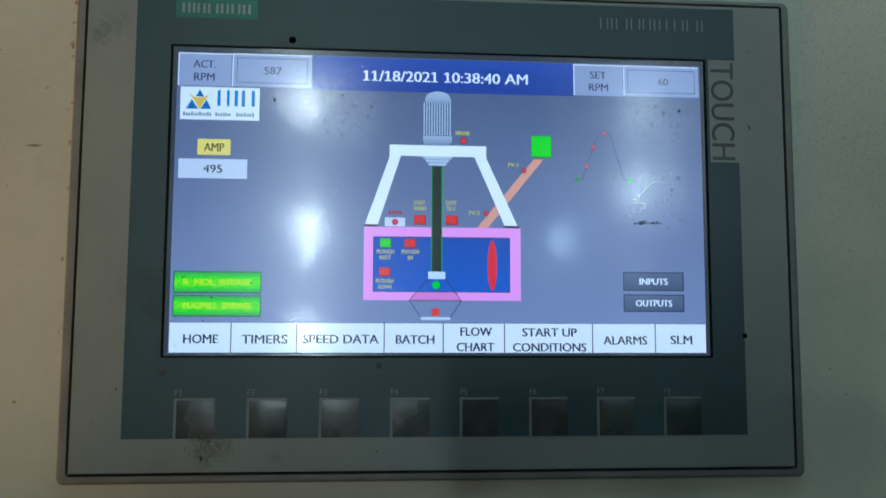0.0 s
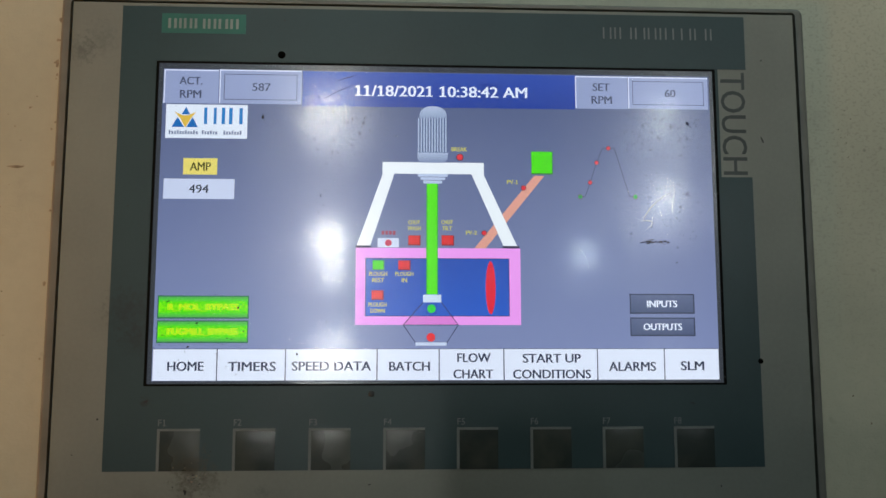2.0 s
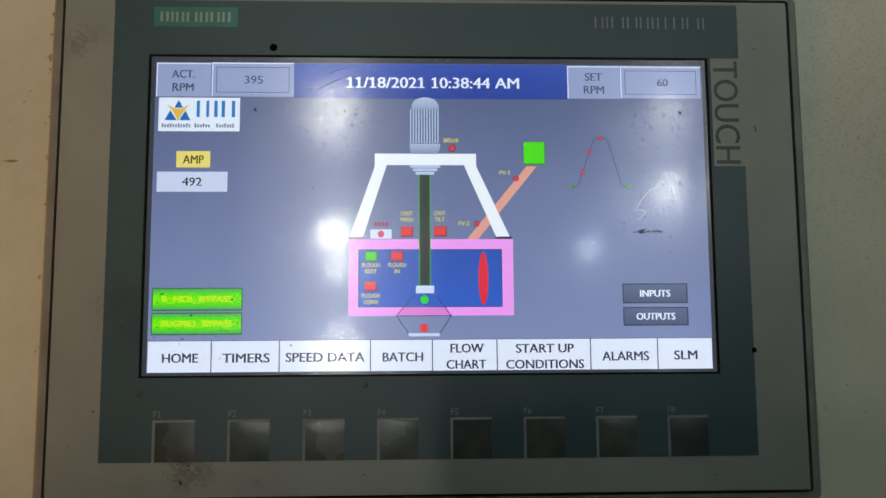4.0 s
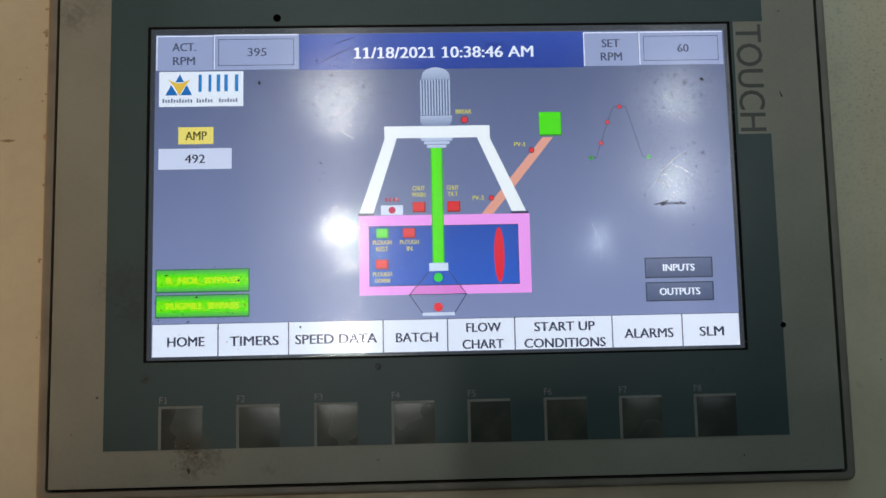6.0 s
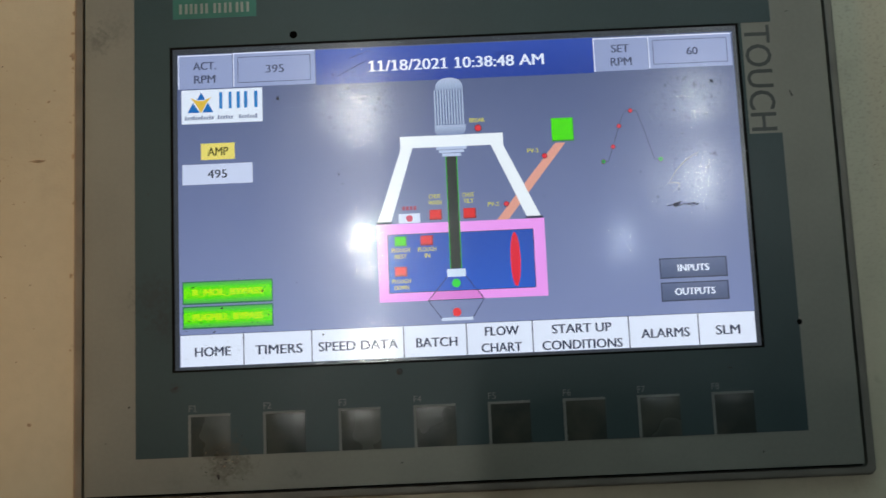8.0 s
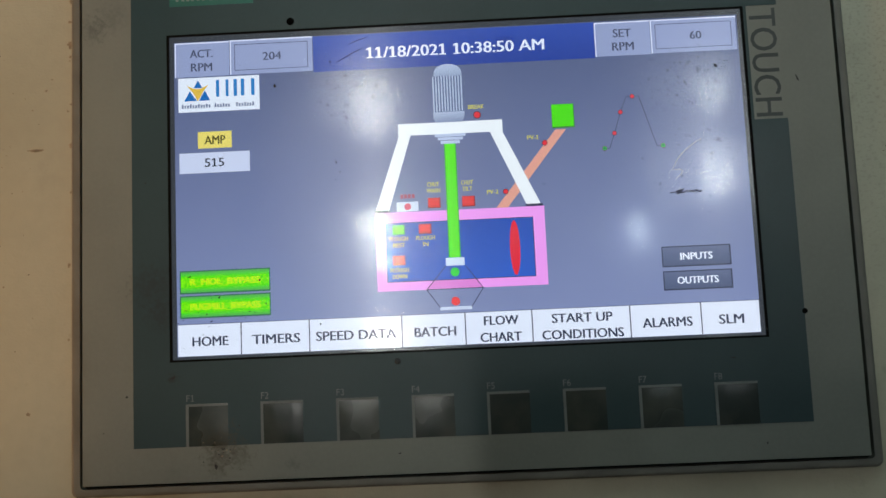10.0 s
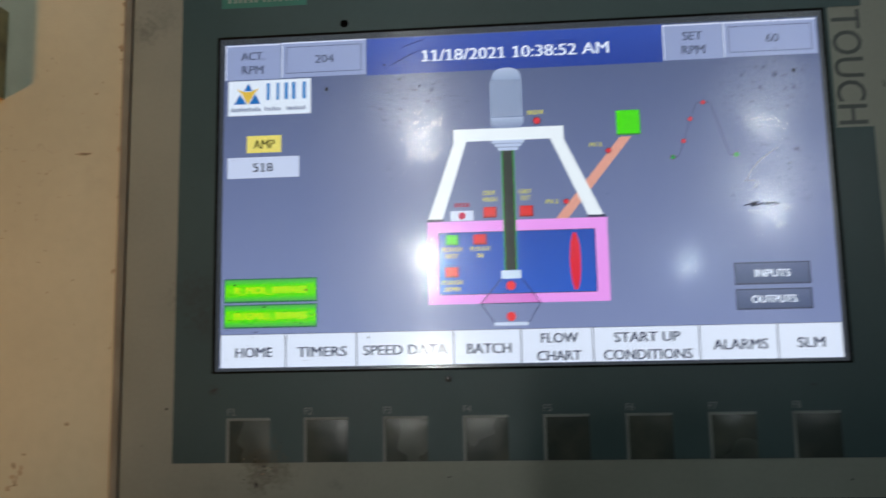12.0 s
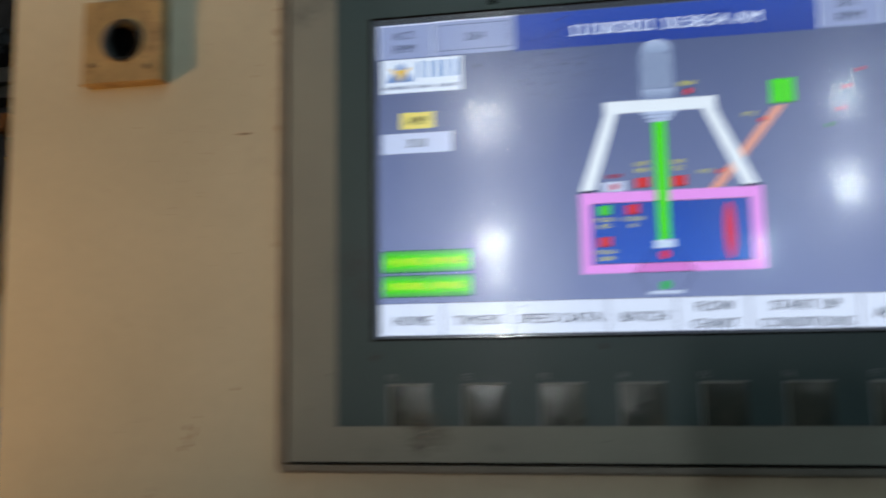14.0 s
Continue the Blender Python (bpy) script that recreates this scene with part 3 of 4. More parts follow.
# the clock in the blue band; its seconds stand on two added wheels
CLOCK = "11/18/2021 10:38:"
wide = {}
for key in (CLOCK + "40 AM", CLOCK, CLOCK + "0", CLOCK + "00", "0"):
    pts, _ = letters(key)
    wide[key] = (min(p[0] for p in pts), max(p[0] for p in pts), min(p[1] for p in pts), max(p[1] for p in pts))
CX0, CX1 = wide[CLOCK + "40 AM"][:2]
SX = 62.2 / (CX1 - CX0)
advance = wide[CLOCK + "00"][1] - wide[CLOCK + "0"][1]
pen = wide[CLOCK + "0"][1] - wide["0"][1]
clock_x = lambda u: -30.5 + (u - CX0) * SX
zero_pts = letters("0")[0]
SZ = 4.0 / (max(p[1] for p in zero_pts) - min(p[1] for p in zero_pts))
BASE_Z = 45.9
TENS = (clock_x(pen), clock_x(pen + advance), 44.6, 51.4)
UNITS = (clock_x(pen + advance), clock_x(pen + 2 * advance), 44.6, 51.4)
M_BAND = lit_shade("display_band", (46, 68, 152), (54, 80, 170), 42, 55)
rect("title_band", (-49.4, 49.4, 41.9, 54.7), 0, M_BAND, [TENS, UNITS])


def clock_words(body, offset, y, bm, turn=None):
    """Clock characters with the pen at offset, struck twice; turn places them on a wheel's face."""
    points, faces = letters(body)
    made = []
    for shift in (-0.14, 0.14):
        vs = []
        for x, z in points:
            co = Vector(((clock_x(offset + x) + shift) * MM, (y - 0.004 * (shift > 0)) * MM, (BASE_Z + z * SZ) * MM))
            vs.append(bm.verts.new(turn @ co if turn else co))
        made += [bm.faces.new([vs[k] for k in f]) for f in faces]
    return made


WHITE = lit(232, 238, 252)
static = bmesh.new()
clock_words(CLOCK, 0.0, layer(2), static)
clock_words("AM", wide[CLOCK + "40 AM"][1] - max(p[0] for p in letters("AM")[0]), layer(2), static)
shown("clock_text", static, WHITE)

wheels = []


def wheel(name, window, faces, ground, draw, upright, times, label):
    """A many-sided wheel added behind a window of the flat display, in place of changing pixels: each side bears one
    reading, and it turns from side to side at the given times.
    upright: its axle stands along z, otherwise along x. draw(k, bm, turn, y) adds side k's marks and names their
    material slot."""
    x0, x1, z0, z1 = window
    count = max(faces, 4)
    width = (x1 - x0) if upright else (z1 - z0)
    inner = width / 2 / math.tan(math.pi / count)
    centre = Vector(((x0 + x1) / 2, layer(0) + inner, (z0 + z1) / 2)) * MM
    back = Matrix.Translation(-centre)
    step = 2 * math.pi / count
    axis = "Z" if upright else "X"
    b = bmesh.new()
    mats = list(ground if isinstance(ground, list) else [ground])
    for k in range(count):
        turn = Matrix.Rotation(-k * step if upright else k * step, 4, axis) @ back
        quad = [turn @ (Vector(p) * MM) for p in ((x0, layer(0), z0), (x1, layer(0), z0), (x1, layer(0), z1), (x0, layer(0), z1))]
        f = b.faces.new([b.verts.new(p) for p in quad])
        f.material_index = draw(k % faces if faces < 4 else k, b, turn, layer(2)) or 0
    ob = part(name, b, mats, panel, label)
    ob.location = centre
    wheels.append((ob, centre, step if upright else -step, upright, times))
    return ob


def on_wheel(body, window, h, w, material_index):
    """Marks of words centred in a window."""
    def marks(b, turn, y):
        cx, cz = (window[0] + window[1]) / 2, (window[2] + window[3]) / 2
        before = set(b.faces)
        known = set(b.verts)
        words(body, cx, cz, w, h, y, 0.14, False, b)
        for v in b.verts:
            if v not in known:
                v.co = turn @ v.co
        for f in b.faces:
            if f not in before:
                f.material_index = material_index
    return marks


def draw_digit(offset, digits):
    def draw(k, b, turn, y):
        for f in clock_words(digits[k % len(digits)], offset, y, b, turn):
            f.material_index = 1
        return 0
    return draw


# added drums that swap the screen's lit digits
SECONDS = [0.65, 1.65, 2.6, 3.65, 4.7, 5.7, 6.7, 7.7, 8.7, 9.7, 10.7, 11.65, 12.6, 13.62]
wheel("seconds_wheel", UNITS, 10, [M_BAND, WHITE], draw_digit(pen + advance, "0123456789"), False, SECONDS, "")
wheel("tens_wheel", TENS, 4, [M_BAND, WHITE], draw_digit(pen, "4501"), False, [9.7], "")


def draw_values(values, window, h, w):
    def draw(k, b, turn, y):
        on_wheel(values[k % len(values)], window, h, w, 1)(b, turn, y)
        return 0
    return draw


M_VALUE = lit(206, 213, 236)
M_INK = lit(50, 54, 70)
wheel("ampere_wheel", AMPERES, 12, [M_VALUE, M_INK], draw_values(("495", "494", "493", "492", "494", "495", "515", "538", "518", "217", "310", "310"), AMPERES, 3.0, 6.9), False, [0.43, 2.45, 3.7, 6.43, 7.4, 9.5, 10.55, 11.37, 12.45, 13.73], "")
M_FIELD = lit(150, 160, 196)
M_FIELDINK = lit(74, 80, 104)
wheel("speed_wheel", SPEED, 4, [M_FIELD, M_FIELDINK], draw_values(("587", "395", "204", "204"), SPEED, 2.9, 6.6), False, [3.8, 9.2], "")

M_GREEN, M_RED = lit(98, 234, 10), lit(234, 56, 60)
M_SHAFTDARK = lit(46, 52, 48)


def draw_shaft(k, b, turn, y):
    return 1 if k % 2 else 0


wheel("mixer_shaft", SHAFT, 4, [M_SHAFTDARK, M_GREEN], draw_shaft, True, [0.85, 2.9, 4.9, 6.85, 8.9, 10.8, 12.85], "drawn mixer shaft as an added prism turning dark and green sides")


def draw_lamp(window, r, order):
    def draw(k, b, turn, y):
        cx, cz = (window[0] + window[1]) / 2, (window[2] + window[3]) / 2
        f = b.faces.new([b.verts.new(turn @ (Vector((x, y, z)) * MM)) for x, z in oval(cx, cz, r, r, 20)])
        f.material_index = order[k % len(order)]
        return 0
    return draw


M_VESSEL = lit_shade("display_vessel", (54, 96, 196), (48, 84, 176), -33, -13)
M_GROUNDLOW = lit(123, 133, 172)
wheel("gate_lamp", UPPER, 4, [M_VESSEL, lit(60, 214, 60), M_RED], draw_lamp(UPPER, 1.5, (1, 2, 2, 2)), True, [11.4], "")
wheel("outlet_lamp", LOWER, 4, [M_GROUNDLOW, M_RED, lit(50, 190, 60)], draw_lamp(LOWER, 1.5, (1, 2, 2, 2)), True, [13.15], "")

# value fields and buttons
M_EDGE = lit(222, 228, 246)


def field(name, r, material, k=1, top=True, holes=(), caption=(), ink=M_FIELDINK, frame_in=0.0):
    """A raised box of the display with a light upper and left edge."""
    ob = rect(name, r, k, material, holes)
    x0, x1, z0, z1 = r
    if top:
        e = plate((x0, x1, z1 - 0.45, z1), [], layer(k + 1), 0.01)
        plate((x0, x0 + 0.4, z0, z1 - 0.45), [], layer(k + 1), 0.01, e)
        shown("light_edge", e, M_EDGE, ob)
    if frame_in:
        a = (x0 + frame_in, x1 - frame_in, z0 + frame_in * 0.9, z1 - frame_in)
        shown("inner_line", plate(a, [(a[0] + 0.22, a[1] - 0.22, a[2] + 0.22, a[3] - 0.22)], layer(k + 1), 0.01), M_FIELDINK, ob)
    for body, cx, cz, w, h in caption:
        shown("caption", words(body, cx, cz, w, h, layer(k + 2), 0.2), ink, ob)
    return ob


M_CAPTIONINK = lit(74, 80, 104)
field("speed_title", (-98.5, -79.2, 42.3, 54.7), M_FIELD, caption=(("ACT.", -89.0, 50.6, 8.2, 2.9), ("RPM", -89.0, 45.7, 7.6, 2.9)), ink=M_CAPTIONINK)
field("speed_value", (-78.9, -49.7, 42.4, 54.9), M_FIELD, holes=[SPEED], frame_in=1.6)
field("setpoint_title", (49.5, 68.8, 42.3, 54.5), M_FIELD, caption=(("SET", 59.1, 50.4, 6.4, 2.9), ("RPM", 59.2, 45.6, 7.6, 2.9)), ink=M_CAPTIONINK)
field("setpoint_value", (69.0, 98.7, 42.5, 54.5), M_FIELD, caption=(("60", 84.6, 48.4, 4.1, 2.8),), ink=M_CAPTIONINK, frame_in=1.6)
field("ampere_title", (-90.7, -78.8, 16.5, 22.4), lit(236, 218, 110), top=False, caption=(("AMP", -84.7, 19.4, 7.4, 3.0),), ink=lit(84, 78, 30))
field("ampere_value", (-97.3, -72.6, 7.8, 15.0), M_VALUE, top=False, holes=[AMPERES])

# the firm's sign: three blue triangles, a gold wedge and plain bars
logo = rect("firm_sign", (-97.4, -68.7, 29.6, 41.9), 1, lit(232, 238, 248), label="white sign with blue triangles and bars")
for name, pts, c in (("triangle", ((-91.9, 38.2), (-88.9, 38.2), (-90.4, 41.0)), (34, 104, 178)), ("triangle", ((-95.3, 33.6), (-90.9, 33.6), (-93.3, 37.2)), (34, 104, 178)), ("triangle", ((-90.1, 33.6), (-86.1, 33.6), (-88.0, 37.2)), (34, 104, 178)),
                     ("wedge", ((-94.4, 39.2), (-91.6, 37.9), (-89.6, 37.9), (-86.8, 39.2), (-88.6, 36.7), (-90.5, 33.4), (-92.3, 36.7)), (226, 186, 70))):
    shown(name, poly(pts, layer(2 if name == "triangle" else 3), 0.01), lit(*c), logo)
M_SIGNBLUE = lit(44, 122, 190)
for x0, x1 in ((-84.0, -82.9), (-80.6, -79.6), (-77.8, -76.6), (-75.2, -74.0), (-71.6, -70.4)):
    shown("sign_bar", plate((x0, x1, 34.8, 40.8), [], layer(2), 0.01), M_SIGNBLUE, logo)
bars = bmesh.new()
for x, w in ((-96.2, 10.6), (-84.6, 6.4), (-77.0, 7.4)):
    for i in range(int(w / 0.95)):
        plate((x + i * 0.95, x + i * 0.95 + 0.6, 31.0, 32.1 + 0.35 * (i % 3 == 0)), [], layer(2), 0.01, bars)
shown("small_print", bars, lit(110, 120, 150), logo)

# green bypass buttons, brightest along their middle
def lit_band(name, edge, one, two, z0, z1):
    """A display colour that swells from an edge tone to a dotted mix of two tones half way between heights z0 and z1."""
    n = Nodes(name)
    sep = n.add("ShaderNodeSeparateXYZ")
    n.link(n.coords(), sep.inputs[0])
    middle = (z0 + z1) / 2000
    off = n.maths("ABSOLUTE", n.maths("SUBTRACT", sep.outputs["Z"], middle), 0.0)
    dots = n.noise(2600.0, 2.0, 0.6)
    swell = n.ramp(n.maths("ADD", off, n.maths("MULTIPLY", n.maths("SUBTRACT", dots, 0.5), 0.0010)), (z1 - z0) / 2050, (z1 - z0) / 4600)
    vivid = n.mix(n.ramp(n.maths("SUBTRACT", dots, n.maths("MULTIPLY", off, 70.0)), 0.36, 0.56), tuple(srgb(c) for c in one), tuple(srgb(c) for c in two))
    e = n.add("ShaderNodeEmission", Strength=1.0)
    n.link(n.mix(swell, tuple(srgb(c) for c in edge), vivid), e.inputs["Color"])
    n.link(e.outputs[0], n.out.inputs["Surface"])
    return n.mat


for body, z0, z1 in (("R_MOL_BYPASS", -34.2, -26.2), ("PUGMILL_BYPASS", -42.6, -34.8)):
    ob = rect("bypass_button", (-97.7, -66.4, z0, z1), 1, lit(58, 112, 78))
    shown("button_face", plate((-97.3, -66.8, z0 + 0.5, z1 - 0.4), [], layer(2), 0.005), lit_band("display_bypass", (92, 158, 92), (84, 228, 0), (150, 246, 0), z0, z1), ob)
    shown("caption", words(body, -82.0, (z0 + z1) / 2 - 0.1, 24.5, 2.6, layer(3), 0.5), lit(206, 242, 10), ob)

# lower row of buttons
M_NAV = lit(233, 238, 252)
M_NAVINK = lit(56, 62, 84)
NAV = ((-98.5, -77.0, (("HOME", -87.4, -50.5, 12.4, 3.2),)), (-76.6, -53.6, (("TIMERS", -64.8, -50.6, 16.4, 3.2),)), (-53.2, -22.0, (("SPEED DATA", -37.5, -50.5, 27.4, 3.2),)),
       (-21.6, -0.4, (("BATCH", -10.5, -50.6, 14.2, 3.2),)), (0.0, 22.3, (("FLOW", 12.0, -47.7, 11.8, 3.1), ("CHART", 11.7, -53.3, 14.0, 3.1))),
       (22.7, 55.4, (("START UP", 39.4, -47.9, 20.6, 3.1), ("CONDITIONS", 39.4, -53.4, 27.6, 3.1))), (55.8, 79.3, (("ALARMS", 68.0, -50.8, 16.8, 3.2),)), (79.7, 99.0, (("SLM", 89.5, -50.6, 8.4, 3.2),)))
rect("menu_ground", (-98.6, 99.2, -55.7, -44.5), 1, lit(80, 84, 104))
for x0, x1, caption in NAV:
    ob = rect("menu_button", (x0, x1, -55.4, -44.7), 2, M_NAV)
    for body, cx, cz, w, h in caption:
        shown("caption", words(body, cx, cz, w, h, layer(4), 0.24), M_NAVINK, ob)

for body, w, z0, z1 in (("INPUTS", 11.0, -32.3, -25.2), ("OUTPUTS", 14.0, -40.2, -33.6)):
    ob = rect("page_button", (67.6, 91.0, z0, z1), 1, lit(60, 66, 88))
    shown("button_face", plate((68.0, 90.5, z0 + 0.5, z1 - 0.4), [], layer(2), 0.01), lit_shade("display_button", (80, 90, 120), (96, 106, 138), z0, z1), ob)
    shown("caption", words(body, 79.3, (z0 + z1) / 2, w, 2.4, layer(3), 0.24), WHITE, ob)

# the mixer drawing
M_WHITEPART = lit(244, 248, 250)
M_PINK = lit(243, 159, 240)
M_OUTLINE = lit(52, 54, 78)
M_YELLOW = lit(204, 198, 92)
for pts in (((-20.3, 17.6), (-16.2, 17.6), (-24.6, -8.5), (-29.4, -8.5)), ((11.3, 17.6), (15.6, 17.6), (27.6, -8.4), (22.7, -8.4))):
    shown("mixer_leg", poly(pts, layer(3), 0.01), M_WHITEPART)
for x0, x1 in ((-29.7, -24.4), (22.4, 28.3)):
    rect("mixer_foot", (x0, x1, -9.2, -8.3), 3, M_OUTLINE)
rect("mixer_beam", (-20.5, 15.8, 17.5, 21.7), 4, M_WHITEPART)
VESSEL = (-29.6, 28.7, -36.3, -9.2)
INNER = (-26.2, 24.7, -33.3, -12.8)
rect("vessel_wall", VESSEL, 2, M_PINK, [INNER, SHAFT])
rect("vessel_inside", INNER, 1, M_VESSEL, [SHAFT, UPPER])
line = plate(INNER, [(INNER[0] + 0.25, INNER[1] - 0.25, INNER[2] + 0.25, INNER[3] - 0.25), SHAFT], layer(3), 0.01)
shown("vessel_outline", line, M_OUTLINE)
edges = plate((SHAFT[0] - 0.1, SHAFT[0] + 0.25, SHAFT[2], SHAFT[3]), [], layer(4), 0.01)
plate((SHAFT[1] - 0.25, SHAFT[1] + 0.1, SHAFT[2], SHAFT[3]), [], layer(4), 0.01, edges)
shown("shaft_outline", edges, lit(58, 168, 40))
shown("mixer_blade", poly(oval(18.0, -23.2, 1.75, 9.4, 40), layer(3), 0.01), lit(226, 44, 62))
M_MOTOR, M_MOTORLINE = lit(146, 160, 190), lit(96, 108, 140)
dome_pts = [(-7.4 + 4.95 * (1 - math.cos(math.pi * k / 16)), 38.0 + 4.4 * math.sin(math.pi * k / 16) ** 0.7) for k in range(17)]
motor = shown("motor", poly(list(reversed(dome_pts)), layer(4), 0.01), lit_shade("display_motor", (150, 164, 194), (182, 194, 218), 38, 42))
shown("motor_body", plate((-8.0, 2.6, 25.4, 38.1), [], layer(4), 0.01), M_MOTORLINE, motor)
for k in range(11):
    x = -7.9 + k * 0.98
    shown("fin", plate((x, x + 0.5, 25.5, 38.0), [], layer(5), 0.01), lit(176, 190, 216), motor)
shown("motor_base", poly([(-8.1, 25.3), (3.0, 25.3), (2.7, 23.0), (1.6, 21.6), (-7.0, 21.6), (-8.0, 23.0)], layer(5), 0.01), lit_shade("display_motor_base", (120, 134, 168), (176, 188, 214), 21, 25.5), motor)
for x0, x1, z0, z1 in ((-7.9, 2.9, 16.5, 17.5), (-6.9, 1.9, 15.3, 16.3), (-5.9, 0.8, 14.0, 15.1)):
    rect("flange", (x0, x1, z0, z1), 5, lit(190, 202, 228))
rect("hub", (-5.9, 0.5, -28.4, -25.7), 6, lit(214, 228, 244))
for a, b in (((-5.9, -28.4), (-12.8, -36.3)), ((0.6, -28.4), (6.5, -36.3)), ((-12.8, -36.3), (-8.4, -42.6)), ((6.5, -36.3), (2.4, -42.6)), ((-12.8, -36.3), (6.5, -36.3))):
    shown("hopper_line", poly(stroke(a, b, 0.28), layer(5), 0.01), M_OUTLINE)
shown("hopper_band", poly([(-10.2, -33.3), (4.7, -33.3), (6.2, -36.1), (-12.4, -36.1)], layer(3), 0.01), lit(226, 132, 214))
rect("hopper_outlet", (-8.5, 2.4, -43.5, -42.4), 5, lit(206, 216, 236))
shown("chute", poly([(34.0, 17.2), (37.7, 17.2), (16.3, -9.2), (12.3, -9.2)], layer(2), 0.01), lit(228, 162, 142))
feeder = rect("feeder", (33.0, 40.8, 17.7, 26.1), 2, lit(60, 130, 40))
shown("feeder_face", plate((33.1, 40.5, 18.2, 26.0), [], layer(3), 0.01), lit_dither("display_feeder", (98, 238, 0), (66, 200, 0)), feeder)


def signal(x, z, r, colour=(220, 56, 66), k=5):
    ob = shown("signal_lamp", poly(oval(x, z, r, r, 20), layer(k), 0.01), lit(96, 40, 54))
    shown("lens", poly(oval(x, z, r * 0.78, r * 0.78, 20), layer(k + 1), 0.01), lit(*colour), ob)
    return ob


for x, z, r in ((7.2, 23.7, 1.35), (30.1, 12.7, 1.0), (15.8, -3.7, 1.0)):
    signal(x, z, r)
box_white = rect("level_box", (-22.0, -14.5, -9.0, -5.7), 3, lit(214, 220, 240))
shown("lens", poly(oval(-18.2, -7.4, 1.2, 1.2, 20), layer(4), 0.01), lit(196, 60, 90), box_white)
smudge = bmesh.new()
for k in range(4):
    plate((-20.6 + 1.3 * k, -19.6 + 1.3 * k, -4.5, -3.1), [], layer(3), 0.01, smudge)
shown("red_bars", smudge, lit(150, 62, 84))
for r, colour in (((-11.2, -6.8, -8.3, -4.7), (222, 52, 52)), ((0.6, 5.1, -8.3, -4.6), (222, 52, 52)), ((-23.7, -19.5, -17.1, -13.6), (88, 214, 40)), ((-14.7, -10.3, -17.1, -13.6), (222, 52, 60)), ((-24.0, -19.7, -27.6, -24.2), (222, 62, 66))):
    ob = rect("state_box", r, 4, lit(*(int(c * 0.62) for c in colour)))
    shown("box_face", plate((r[0] + 0.1, r[1] - 0.4, r[2] + 0.4, r[3] - 0.1), [], layer(5), 0.01), lit(*colour), ob)
for body, cx, cz, w in (("CHUT", -9.1, 0.0, 4.2), ("WASH", -9.1, -2.2, 4.7), ("CHUT", 2.6, 0.1, 4.2), ("TILT", 2.6, -2.1, 3.6), ("PLOUGH", -21.7, -18.4, 6.4), ("REST", -21.7, -20.6, 4.2), ("PLOUGH", -12.5, -18.4, 6.4), ("IN", -12.5, -20.6, 1.9),
                        ("PLOUGH", -21.8, -29.2, 6.4), ("DOWN", -21.8, -31.4, 5.0), ("BREAK", 7.0, 26.6, 5.6), ("PV-1", 26.1, 14.8, 4.0), ("PV-2", 11.3, -3.6, 4.0)):
    shown("signal_caption", words(body, cx, cz, w, 1.5, layer(5), 0.12), M_YELLOW)

# the little curve with its five marks
CURVE = ((50.6, 9.7), (52.4, 9.7), (54.3, 14.9), (56.8, 22.2), (59.0, 27.6), (61.2, 27.6), (63.4, 27.6), (68.6, 9.9), (70.7, 9.8))
for a, b in zip(CURVE, CURVE[1:]):
    shown("curve_line", poly(stroke(a, b, 0.22), layer(2), 0.01), lit(60, 66, 92))
for x, z, c in ((50.6, 9.7, (40, 190, 70)), (54.3, 14.9, (214, 60, 74)), (56.8, 22.2, (214, 60, 74)), (61.2, 27.6, (214, 60, 74)), (70.7, 9.8, (60, 200, 90))):
    mark = signal(x, z, 0.85, c, 3)
    if c[1] > 180:
        shown("core", poly(oval(x, z, 0.36, 0.36, 16), layer(5), 0.01), lit(44, 70, 72), mark)

foil = part("touch_foil", plate((OPENING[0] + 0.85, OPENING[1] - 0.85, OPENING[2] + 0.65, OPENING[3] - 0.85), [], 0.12, 0.02), M_FOIL, panel, "scuffed clear touch foil")
foil.visible_shadow = False


